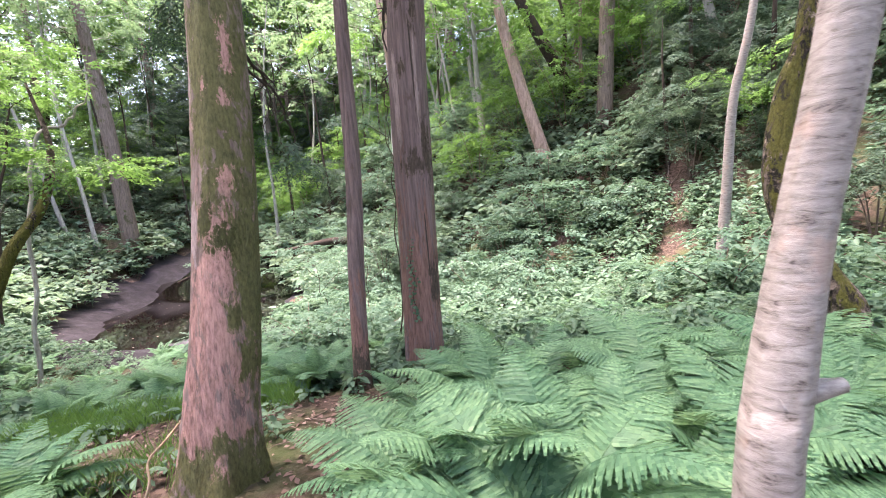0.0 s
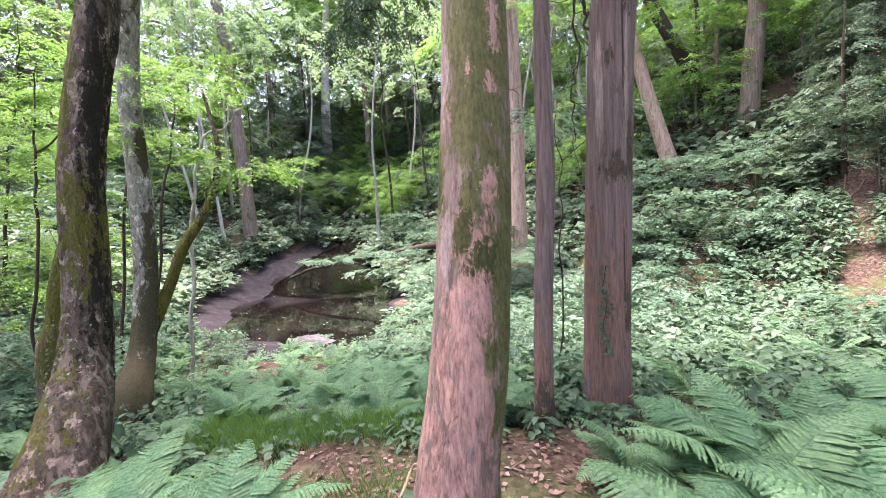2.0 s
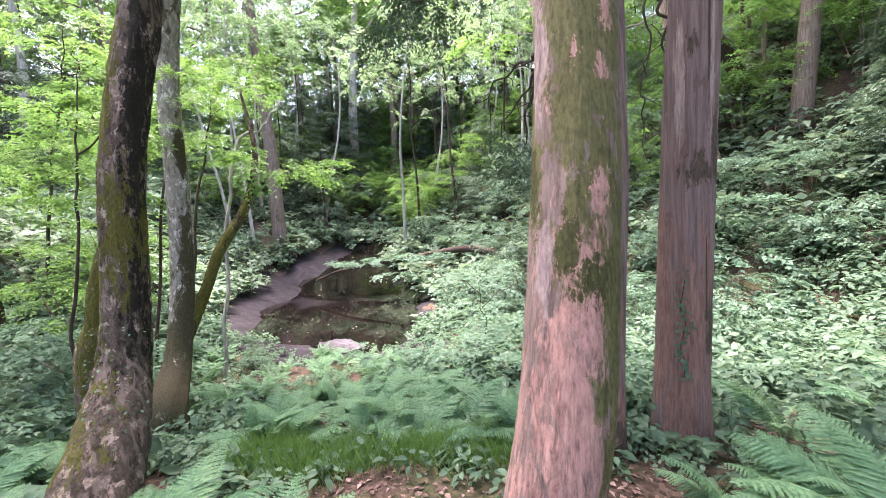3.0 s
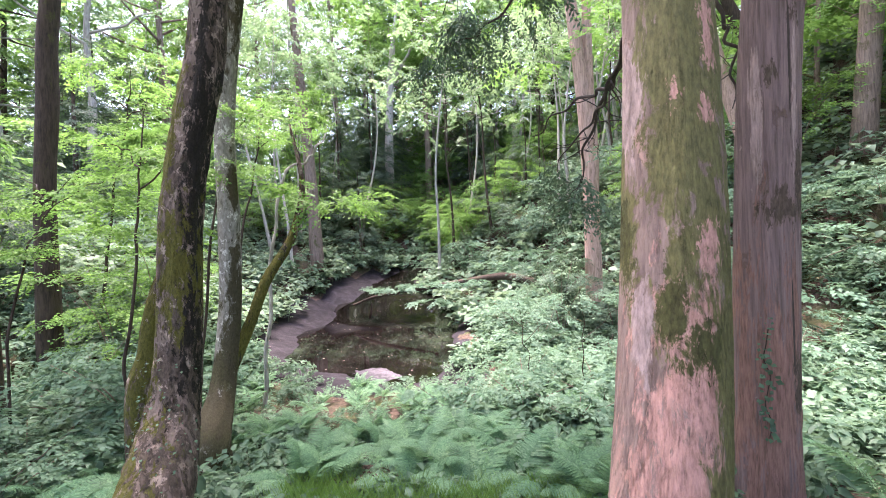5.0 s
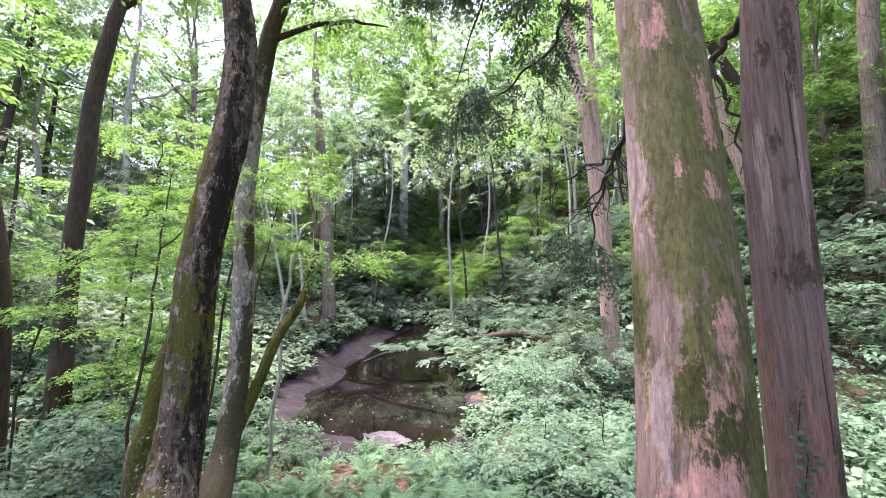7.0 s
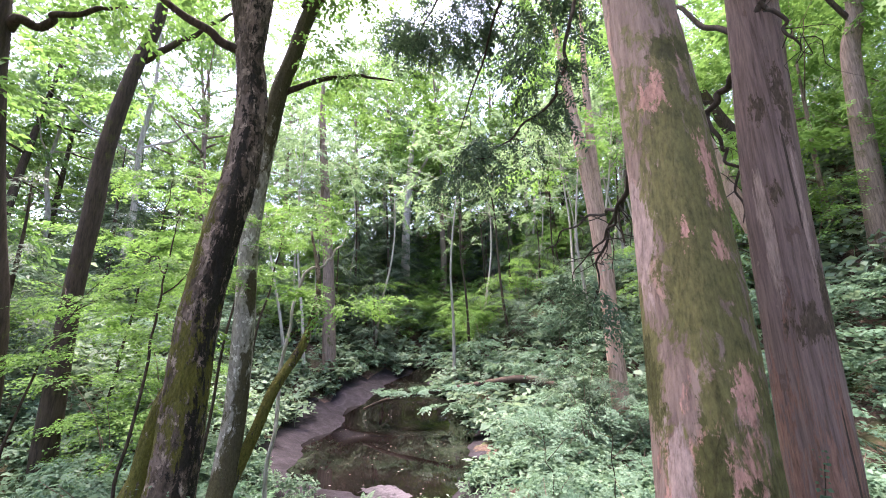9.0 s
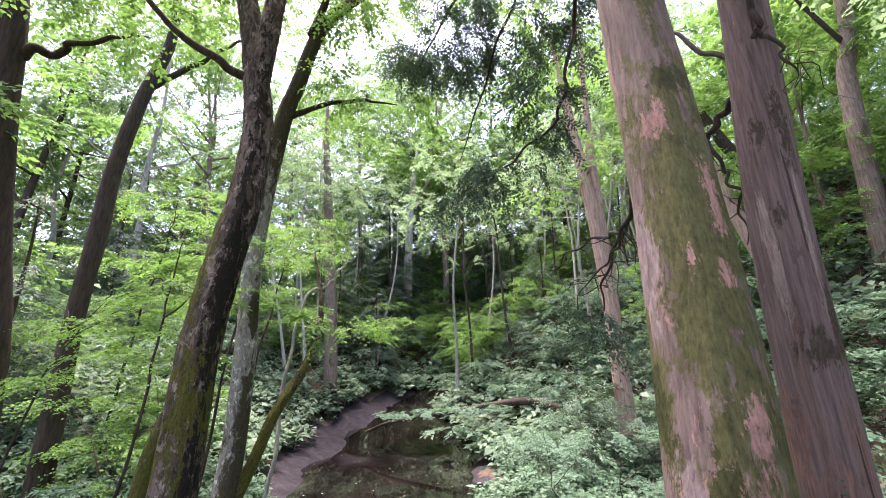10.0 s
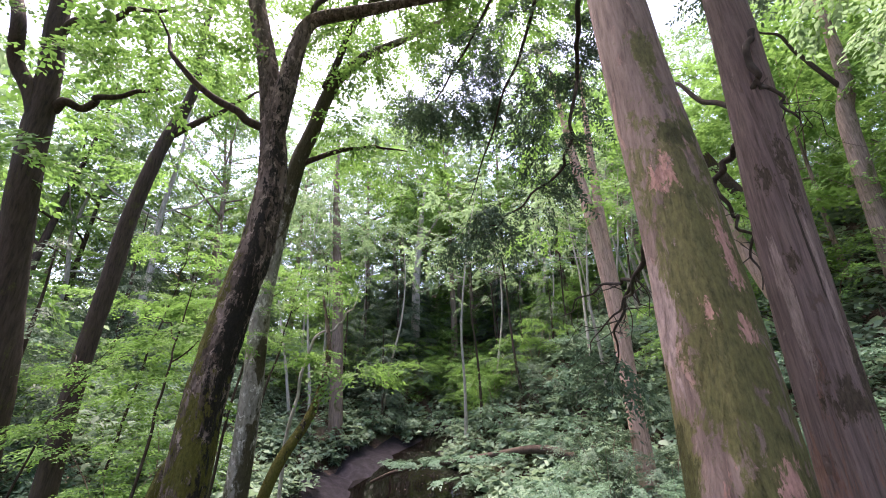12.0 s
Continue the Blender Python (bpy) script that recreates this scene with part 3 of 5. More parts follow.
def build_near_trees():
    t = thing("tree", "tall conifer with pinkish flaking bark and moss patches", "tree")
    hero_trunk(t, [(-1.69, 2.62, 0.0, 0.215), (-1.63, 2.64, 0.4, 0.212), (-1.54, 2.68, 1.0, 0.206), (-1.475, 2.78, 2.0, 0.19), (-1.45, 2.87, 3.0, 0.17), (-1.46, 2.96, 4.2, 0.157), (-1.45, 3.05, 8.0, 0.12), (-1.4, 3.1, 15, 0.03)],
               M_MAIN, count=260, sides=64, flute=0.03, lobes=5, rough=0.012, flare=0.75, flare_h=0.3, seed=3)
    limb(t, [(-1.55, 3.0, 3.0, 0.02), (-1.62, 3.9, 3.0, 0.014), (-1.85, 4.5, 3.14, 0.01), (-2.27, 5.07, 3.02, 0.005)], M_TWIG, name="dead_branch", label="thin dead branch")
    limb(t, [(-1.55, 3.0, 2.95, 0.016), (-1.65, 3.9, 2.92, 0.012), (-1.78, 4.4, 2.86, 0.008), (-2.03, 4.89, 2.62, 0.004)], M_TWIG, name="dead_branch", label="thin dead branch")
    limb(t, [(-1.5, 2.97, 5.7, 0.035), (-1.55, 3.9, 5.9, 0.03), (-1.67, 4.86, 5.9, 0.026), (-1.81, 4.86, 5.2, 0.02), (-2.07, 5.06, 4.67, 0.016), (-2.73, 5.27, 4.34, 0.01), (-3.1, 5.28, 4.2, 0.005)], M_TWIG, name="dead_branch", label="dark crooked drooping branch")
    limb(t, [(-1.62, 3.9, 3.0, 0.012), (-1.75, 4.7, 2.85, 0.012), (-1.85, 5.3, 2.5, 0.006)], M_TWIG, name="dead_branch", label="thin drooping branch")
    limb(t, [(-1.55, 3.0, 6.9, 0.03), (-2.3, 4.3, 7.1, 0.025), (-3.3, 5.2, 6.8, 0.018), (-4.1, 5.7, 6.3, 0.006)], M_TWIG, name="dead_branch", label="dark drooping branch")
    limb(t, [(-1.55, 3.0, 6.3, 0.03), (-2.1, 4.4, 6.3, 0.022), (-2.7, 5.1, 5.7, 0.014), (-3.3, 5.5, 4.7, 0.005)], M_TWIG, name="dead_branch", label="dark drooping branch")
    crown(t, 11, [(-2.05, 5.0, 5.3, 0.35, 0.5, 0.7, 16), (-2.65, 5.2, 4.5, 0.5, 0.5, 0.35, 16), (-3.3, 5.5, 4.35, 0.35, 0.4, 0.3, 7), (-2.5, 5.0, 6.5, 1.1, 0.8, 0.6, 52), (-3.5, 5.5, 6.6, 0.9, 0.7, 0.5, 46), (-1.95, 5.1, 2.7, 0.25, 0.3, 0.12, 4), (-1.85, 5.3, 2.4, 0.15, 0.2, 0.1, 4), (-1.5, 3.2, 11.5, 2.0, 2.0, 2.6, 90)],
          SPRAYS_HEMLOCK, M_NEEDLE, 0.62, droop=-0.7)

    t = thing("tree", "straight conifer with purplish brown fibrous bark", "tree")
    hero_trunk(t, [(-0.46, 5.0, -0.4, 0.25), (-0.45, 5.0, 0.3, 0.232), (-0.39, 4.98, 2.2, 0.222), (-0.34, 4.93, 3.5, 0.21), (-0.15, 4.9, 6.0, 0.18), (0.0, 4.9, 10, 0.11), (0.1, 4.9, 15, 0.03)],
               M_PURPLE, count=220, sides=56, flute=0.035, lobes=6, rough=0.012, flare=0.22, flare_h=0.3, seed=5)
    limb(t, [(-0.25, 4.95, 4.6, 0.045), (-0.4, 5.25, 4.5, 0.035), (-0.57, 5.4, 4.32, 0.03), (-0.53, 5.32, 3.9, 0.017), (-0.48, 5.26, 3.55, 0.013), (-0.51, 5.27, 3.1, 0.005)], M_TWIG, name="dead_branch", label="dead black hanging branch")
    limb(t, [(-0.57, 5.4, 4.32, 0.022), (-0.66, 5.4, 3.9, 0.013), (-0.6, 5.35, 3.4, 0.009), (-0.7, 5.3, 3.0, 0.008), (-0.68, 5.3, 2.6, 0.004)], M_TWIG, name="dead_branch", label="dead black hanging branch")
    limb(t, [(-0.1, 4.72, 5.5, 0.03), (-0.2, 4.66, 5.2, 0.03), (-0.24, 4.68, 4.9, 0.026), (-0.35, 5.1, 4.95, 0.03), (-0.56, 5.7, 5.85, 0.022), (-0.7, 5.9, 6.5, 0.014)], M_TWIG, name="dead_branch", label="dead black crooked branch")
    limb(t, [(-0.24, 4.68, 4.9, 0.02), (-0.1, 4.66, 4.6, 0.014), (-0.05, 4.68, 4.35, 0.006)], M_TWIG, name="dead_branch", label="broken stub of a dead branch")
    crown(t, 12, [(0.0, 4.9, 11.5, 2.2, 2.2, 3.0, 120), (0.6, 5.5, 7.8, 1.2, 1.2, 0.5, 20)], SPRAYS_NEEDLE, M_NEEDLE, 0.7, droop=-0.4)

    t = thing("tree", "slim young tree with smooth grey-brown bark", "tree")
    hero_trunk(t, [(-1.12, 4.4, -0.4, 0.11), (-1.12, 4.43, 0.1, 0.092), (-1.09, 4.5, 1.0, 0.09), (-1.03, 4.6, 2.1, 0.087), (-1.02, 4.68, 3.2, 0.08), (-0.98, 4.75, 5, 0.06), (-0.9, 4.8, 9, 0.02)], M_PURPLE, count=110, sides=28, flute=0.02, flare=0.35, flare_h=0.15, seed=8)
    # crown spread wide, mostly above the view, to shade the ground below
    crown(t, 13, [(-1.2, 5.1, 8.8, 1.6, 1.5, 0.9, 60), (-2.0, 5.8, 10.2, 2.6, 2.2, 0.9, 110), (0.2, 4.4, 10.0, 1.6, 1.6, 0.7, 50)], SPRAYS_FINE, M_MAPLE, 0.9)

    t = thing("birch_tree", "leaning birch with peeling white bark", "tree")
    hero_trunk(t, [(0.57, 0.91, 0.2, 0.072), (0.645, 0.935, 0.89, 0.063), (0.695, 0.965, 1.11, 0.064), (0.775, 0.985, 1.49, 0.056), (0.855, 0.965, 1.95, 0.053), (1.0, 0.9, 3.0, 0.06), (1.2, 0.8, 6.0, 0.04), (1.3, 0.7, 9.0, 0.01)], M_BIRCH, count=200, sides=32, flute=0.04, rough=0.02, flare=0.2, seed=9)
    limb(t, [(0.66, 0.94, 1.1, 0.04), (0.75, 0.95, 1.12, 0.028), (0.83, 0.95, 1.13, 0.018)], M_BIRCH, name="stub", label="broken pale branch stub")
    crown(t, 14, [(1.3, 0.5, 8.6, 1.4, 1.4, 1.4, 50)], SPRAYS_FINE, M_MAPLE, 0.9)

    t = thing("birch_tree", "slender birch with dark-flecked white bark", "tree")
    hero_trunk(t, [(5.94, 9.29, -0.5, 0.125), (6.08, 9.2, 1.34, 0.105), (6.2, 9.09, 3.35, 0.09), (6.5, 8.88, 5.2, 0.075), (6.9, 8.7, 9, 0.06), (7, 8.6, 12, 0.02)], M_BIRCH, count=90, sides=20, rough=0.02, seed=4)
    # crown enlarged above the view to shade the slope
    crown(t, 15, [(7, 8.6, 10.8, 2.8, 2.6, 1.8, 80), (5.2, 9.0, 9.0, 1.8, 1.6, 0.7, 28)], SPRAYS, M_CANOPY, 1.0)

    t = thing("tree", "crooked dark mossy tree leaning over the slope", "tree")
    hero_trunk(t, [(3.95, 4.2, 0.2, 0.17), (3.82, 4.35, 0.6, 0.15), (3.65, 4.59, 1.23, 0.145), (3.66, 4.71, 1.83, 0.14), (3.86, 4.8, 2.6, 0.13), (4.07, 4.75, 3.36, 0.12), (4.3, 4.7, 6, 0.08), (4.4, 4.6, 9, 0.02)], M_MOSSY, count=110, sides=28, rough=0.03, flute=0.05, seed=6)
    # extra crown blob out of view, added for shade on the slope
    crown(t, 16, [(4.4, 4.6, 8.2, 2.4, 2.4, 1.5, 80), (3.0, 6.6, 7.8, 1.6, 1.5, 0.6, 50)], SPRAYS, M_CANOPY, 1.0)

    t = thing("tree", "leaning tree with mossy bark and pale lichen flakes", "tree")
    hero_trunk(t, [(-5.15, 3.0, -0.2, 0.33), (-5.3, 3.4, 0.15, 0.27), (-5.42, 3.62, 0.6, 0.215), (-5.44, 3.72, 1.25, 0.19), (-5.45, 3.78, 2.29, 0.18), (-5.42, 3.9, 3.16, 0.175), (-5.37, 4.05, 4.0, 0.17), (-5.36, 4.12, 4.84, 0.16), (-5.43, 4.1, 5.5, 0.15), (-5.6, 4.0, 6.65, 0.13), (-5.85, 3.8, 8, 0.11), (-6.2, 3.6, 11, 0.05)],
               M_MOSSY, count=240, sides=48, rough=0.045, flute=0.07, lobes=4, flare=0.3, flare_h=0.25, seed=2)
    limb(t, [(-5.45, 4.08, 5.6, 0.06), (-5.9, 3.6, 5.9, 0.045), (-6.3, 3.2, 6.4, 0.03), (-6.5, 3.0, 7.0, 0.01)], M_DARK)
    limb(t, [(-5.42, 4.09, 5.55, 0.14), (-5.3, 4.07, 6.2, 0.13), (-5.21, 4.1, 7, 0.115), (-5.08, 4.2, 7.51, 0.1), (-4.4, 4.4, 7.59, 0.085), (-3.59, 4.6, 7.61, 0.06), (-2.39, 5, 7.71, 0.02)], M_MOSSY, sides=16)
    limb(t, [(-5.08, 4.2, 7.51, 0.05), (-4.98, 4.4, 8.51, 0.03), (-4.58, 4.7, 9.71, 0.01)], M_DARK)
    crown(t, 17, [(-6.3, 3.4, 8.8, 2.4, 2.4, 1.5, 110), (-4.4, 5.0, 8.0, 1.6, 1.3, 0.7, 60), (-6.5, 2.8, 6.9, 1.2, 1.2, 0.6, 30)], SPRAYS_FINE, M_MAPLE, 0.85)

    t = thing("tree", "forked tree with grey lichen-spotted bark and a mossy foot", "tree")
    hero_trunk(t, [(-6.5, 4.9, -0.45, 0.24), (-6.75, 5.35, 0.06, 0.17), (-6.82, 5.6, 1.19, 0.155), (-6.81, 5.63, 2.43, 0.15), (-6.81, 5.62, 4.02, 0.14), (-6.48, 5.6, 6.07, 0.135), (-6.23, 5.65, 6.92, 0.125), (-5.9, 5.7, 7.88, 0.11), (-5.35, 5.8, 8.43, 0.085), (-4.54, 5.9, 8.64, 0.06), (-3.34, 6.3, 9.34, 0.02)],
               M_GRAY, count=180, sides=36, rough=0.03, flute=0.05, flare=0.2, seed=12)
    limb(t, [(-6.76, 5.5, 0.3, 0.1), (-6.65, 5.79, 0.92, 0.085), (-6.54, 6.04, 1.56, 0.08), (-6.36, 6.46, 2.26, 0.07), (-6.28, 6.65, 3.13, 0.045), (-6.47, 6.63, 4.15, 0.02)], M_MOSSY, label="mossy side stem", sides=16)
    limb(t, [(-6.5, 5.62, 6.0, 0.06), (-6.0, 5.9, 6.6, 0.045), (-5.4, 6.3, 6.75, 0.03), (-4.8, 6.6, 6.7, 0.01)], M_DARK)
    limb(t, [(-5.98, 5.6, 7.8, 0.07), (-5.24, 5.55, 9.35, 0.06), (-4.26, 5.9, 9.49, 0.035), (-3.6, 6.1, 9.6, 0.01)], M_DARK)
    crown(t, 18, [(-4.7, 6.0, 9.8, 2.0, 1.8, 0.9, 130), (-2.8, 6.6, 9.9, 1.8, 1.6, 0.7, 100), (-6.2, 7.2, 8.0, 1.5, 1.2, 0.5, 40), (-5.2, 6.5, 6.9, 1.3, 1.0, 0.45, 45), (-6.6, 6.8, 4.3, 1.0, 0.9, 0.4, 30), (-6.2, 7.2, 2.9, 0.9, 0.7, 0.35, 22)], SPRAYS_FINE, M_MAPLE, 0.8)

    t = thing("tree_stump", "short bent mossy stump of a tree", "stump")
    hero_trunk(t, [(-6.95, 4.35, 0.3, 0.15), (-6.89, 4.42, 0.77, 0.12), (-6.85, 4.45, 1.16, 0.11), (-6.72, 4.49, 1.63, 0.09), (-6.6, 4.5, 1.9, 0.03)], M_MOSSY, count=30, sides=20, rough=0.05)

    t = thing("tree", "tall curved tree with dark bark and spreading limbs", "tree")
    hero_trunk(t, [(-12.5, 6.3, 0.5, 0.22), (-12.5, 6.3, 3.35, 0.185), (-12.46, 6.38, 5.29, 0.19), (-12.44, 6.42, 6.93, 0.18), (-12.25, 6.6, 9.0, 0.16), (-11.98, 6.9, 11.1, 0.13), (-11.96, 6.8, 13.6, 0.09), (-11.8, 6.8, 17, 0.03)], M_DARK, sides=20, rough=0.03)
    limb(t, [(-12.16, 6.75, 9.5, 0.1), (-11.37, 7.27, 10.29, 0.07), (-10.84, 7.5, 10.79, 0.05), (-10.31, 7.85, 11.26, 0.03)], M_DARK)
    limb(t, [(-12.4, 6.5, 7.4, 0.05), (-13.2, 6.9, 8.6, 0.03), (-14.0, 7.3, 9.2, 0.01)], M_DARK)
    crown(t, 19, [(-11.5, 7.0, 14.5, 3.4, 3.2, 2.4, 90), (-10.2, 8.0, 11.6, 2.0, 1.6, 0.8, 36), (-13.8, 7.2, 9.8, 1.6, 1.6, 0.7, 28)], SPRAYS, M_MAPLE, 1.0)

    t = thing("tree", "thick forked tree with dark bark", "tree")
    hero_trunk(t, [(-10.25, 4.3, 0.0, 0.26), (-10.28, 4.2, 2.57, 0.225), (-10.36, 3.95, 4.23, 0.215), (-10.42, 3.68, 6.14, 0.21), (-10.45, 3.49, 8.07, 0.18), (-10.5, 3.27, 9.71, 0.15), (-10.6, 3.0, 14, 0.05)], M_DARK, sides=24, rough=0.03, flute=0.05)
    limb(t, [(-10.36, 3.69, 7.37, 0.09), (-9.94, 3.97, 7.64, 0.06), (-9.47, 4.33, 8.02, 0.04), (-8.9, 4.7, 8.1, 0.01)], M_DARK)
    limb(t, [(-10.4, 3.55, 7.0, 0.14), (-10.6, 2.9, 8.6, 0.11), (-10.9, 2.4, 10.5, 0.07), (-11, 2.1, 13, 0.02)], M_DARK)
    limb(t, [(-10.45, 3.4, 8.9, 0.09), (-9.9, 3.9, 9.8, 0.06), (-9.2, 4.5, 10.3, 0.02)], M_DARK)
    crown(t, 20, [(-10.3, 3.2, 12.5, 3.2, 3.0, 2.4, 100), (-9.2, 4.5, 9.0, 1.6, 1.3, 0.8, 50), (-9.9, 3.0, 6.1, 1.0, 0.9, 0.4, 18)], SPRAYS, M_MAPLE, 0.95)

    t = thing("tree", "straight tree with pinkish brown bark behind the pond", "tree")
    hero_trunk(t, [(-17.8, 22.64, 2.2, 0.42), (-18.0, 22.49, 8.0, 0.34), (-18.5, 22.1, 16.9, 0.22), (-18.6, 22, 22, 0.05)], M_BROWN, sides=16, count=50)
    crown(t, 21, [(-18.5, 22, 18.5, 3.5, 3.5, 4, 90), (-17.2, 22, 12.5, 1.8, 1.8, 1.0, 30)], SPRAYS, M_CANOPY, 1.3)

    t = thing("tree", "twin-trunked tree with pale pinkish bark", "tree")
    hero_trunk(t, [(-1.57, 16.9, 0.0, 0.31), (-1.57, 16.9, 3.85, 0.27), (-1.7, 16.9, 7.31, 0.25), (-2.07, 16.88, 11.5, 0.2), (-2.5, 16.9, 17, 0.06)], M_PINK, sides=18, count=60)
    limb(t, [(-1.5, 17.0, 3.6, 0.22), (-1.45, 17.0, 5.5, 0.22), (-1.5, 17.0, 8, 0.19), (-1.42, 17.0, 12.4, 0.13), (-1.2, 17, 17, 0.04)], M_PINK, label="second stem with pale bark", sides=16)
    crown(t, 22, [(-1.8, 16.9, 16.5, 3.4, 3.2, 3.0, 100), (-0.2, 16.5, 10, 1.8, 1.5, 0.8, 22), (-3.6, 16.2, 13.5, 1.8, 1.6, 1.0, 26), (-3.4, 16.6, 9.0, 1.5, 1.3, 0.6, 20)], SPRAYS, M_MAPLE, 1.2)

    t = thing("tree", "slender tree with mossy brown bark on the hillside", "tree")
    hero_trunk(t, [(7.2, 18.8, 4.2, 0.36), (7.4, 18.65, 7.95, 0.32), (7.7, 18.5, 12, 0.28), (8.05, 18.2, 13.9, 0.24), (8.4, 18, 20, 0.05)], M_BROWN, sides=18, rough=0.03, count=60)
    limb(t, [(7.9, 18.3, 13.2, 0.1), (6.6, 17.6, 15.2, 0.07), (5.2, 16.8, 16.2, 0.02)], M_DARK)
    crown(t, 23, [(8.2, 18, 18.5, 3.6, 3.6, 3.0, 90), (5.8, 17.0, 16.4, 2.4, 2.0, 1.0, 32), (9.6, 17.6, 13.6, 2.2, 2.0, 1.0, 28)], SPRAYS, M_MAPLE, 1.3)

    t = thing("tree", "dark tree leaning out from the hillside", "tree")
    hero_trunk(t, [(7.19, 21.88, 5.0, 0.36), (6.08, 21.7, 8.28, 0.3), (4.2, 21.64, 12.24, 0.24), (2.8, 21.6, 17, 0.06)], M_DARK, sides=16, count=50)
    limb(t, [(6.4, 21.8, 7.4, 0.12), (6.6, 22, 10, 0.1), (6.2, 22, 14, 0.03)], M_DARK)
    crown(t, 24, [(3.0, 21.6, 16, 3.2, 3, 2.4, 70), (6.2, 22, 14, 2, 2, 1.6, 34)], SPRAYS, M_MAPLE, 1.3)
    t = thing("tree", "leaning tree with reddish brown bark on the hillside", "tree")
    hero_trunk(t, [(4.79, 19.46, 3.2, 0.33), (3.78, 19.68, 7.06, 0.27), (2.99, 19.82, 10.94, 0.22), (2.4, 19.9, 16, 0.06)], M_PINK, sides=16, count=50)
    crown(t, 25, [(2.5, 19.9, 15.5, 3.2, 3, 2.6, 75), (3.6, 19.4, 11, 1.8, 1.6, 0.8, 18)], SPRAYS, M_MAPLE, 1.3)

    t = thing("tree", "grey tree with a high fork behind the pond", "tree")
    hero_trunk(t, [(-19.5, 36.6, 5, 0.5), (-19.3, 36.7, 13.8, 0.38), (-18.8, 36.9, 21.0, 0.28), (-18.2, 37.2, 26, 0.06)], M_PALE, sides=14, count=46)
    limb(t, [(-19.0, 36.9, 18, 0.2), (-17.2, 37.6, 21.5, 0.14), (-15.2, 38.4, 24.8, 0.03)], M_PALE)
    crown(t, 26, [(-18.8, 37.2, 23, 5.6, 5, 3.6, 250), (-15.6, 38, 21.5, 3.6, 3.4, 2.4, 130)], SPRAYS, M_MAPLE, 1.7)

    t = thing("dead_sapling", "bare pale dead sapling with a bent top", "dead tree")
    line = crooked([(-7.9, 7.3, gz(-7.9, 7.3) - 0.1, 0.04), (-7.8, 7.5, 1.2, 0.036), (-7.7, 7.6, 2.6, 0.032), (-7.5, 7.8, 3.65, 0.028), (-7.16, 8.07, 3.95, 0.022), (-6.94, 8.23, 4.4, 0.016), (-6.81, 8.32, 4.84, 0.006)], 0.025, 5)
    tube("stem", line, 90, 8, M_PALE, t, rough=0.06)


def make_broadleaf(name, label, seed, H, r, mat, leaf, size, sprays, low=0.35):
    rng = np.random.default_rng(seed)
    t = thing(name, label, "tree", "trees of the far woods")
    bend = rng.normal(size=(5, 2)) * 0.35
    pts = [(0, 0, -0.6, r * 1.25)] + [(bend[:i, 0].sum() * 0.6, bend[:i, 1].sum() * 0.6, H * i / 5, r * (1.05 - 0.19 * i)) for i in range(1, 6)]
    line = smooth_line(pts, 36)
    v, f = tube_arrays(line, 10, rough=0.03, seed=seed)
    piece("trunk", raw_mesh("trunk", v, f), mat, t, smooth=True)
    blobs = []
    for k in range(9):
        h = low + (0.95 - low) * (k + rng.uniform(0, 0.8)) / 9
        p = line[min(35, int(h * 35))]
        a = k * 2.4 + rng.uniform(-0.5, 0.5)
        R = H * (0.13 + 0.1 * math.sin(math.pi * min(1, (h - low) / (1 - low) + 0.25))) * rng.uniform(0.8, 1.2)
        tip = (p[0] + R * math.cos(a), p[1] + R * math.sin(a), p[2] + R * rng.uniform(0.25, 0.8))
        q = ((p[0] + tip[0]) / 2, (p[1] + tip[1]) / 2, (p[2] + tip[2]) / 2 - 0.05 * R)
        limb(t, [(p[0], p[1], p[2], p[3] * 0.55), (*q, p[3] * 0.35), (*tip, 0.012)], mat, sides=6)
        blobs.append((*tip, R * 0.75, R * 0.75, R * 0.42, sprays // 11))
    top = line[-1]
    blobs.append((top[0], top[1], H * 0.93, H * 0.13, H * 0.13, H * 0.1, sprays // 6))
    crown(t, seed + 50, blobs, SPRAYS, leaf, size)
    return t


def make_conifer(name, label, seed, H, r, sprays, size):
    rng = np.random.default_rng(seed)
    t = thing(name, label, "tree", "conifers of the far woods")
    line = smooth_line([(0, 0, -0.6, r * 1.2), (0.05, 0, H * 0.3, r), (0, 0.08, H * 0.7, r * 0.5), (0, 0, H, 0.015)], 30)
    v, f = tube_arrays(line, 9, rough=0.03, seed=seed)
    piece("trunk", raw_mesh("trunk", v, f), M_DARK, t, smooth=True)
    h = 1 - np.sqrt(rng.uniform(0, 1, sprays)) * 0.9
    h = np.round(h * 16) / 16 + rng.normal(size=sprays) * 0.008
    a = rng.uniform(0, 6.28, sprays)
    R = (1 - h) * H * 0.24 * rng.uniform(0.15, 1, sprays) ** 0.6 + 0.1
    where = np.stack((R * np.cos(a), R * np.sin(a), h * H - 0.22 * R), 1)
    v, f = scatter(SPRAYS_NEEDLE, where, a + rng.normal(size=sprays) * 0.3, -0.3 + rng.normal(size=sprays) * 0.15, size * rng.uniform(0.7, 1.3, sprays), rng)
    piece("crown", raw_mesh("crown", v, f), M_NEEDLE, t)
    return t


def polar(az, d):
    a = radians(az)
    return -1.5 + d * math.sin(a), 0.8 + d * math.cos(a)


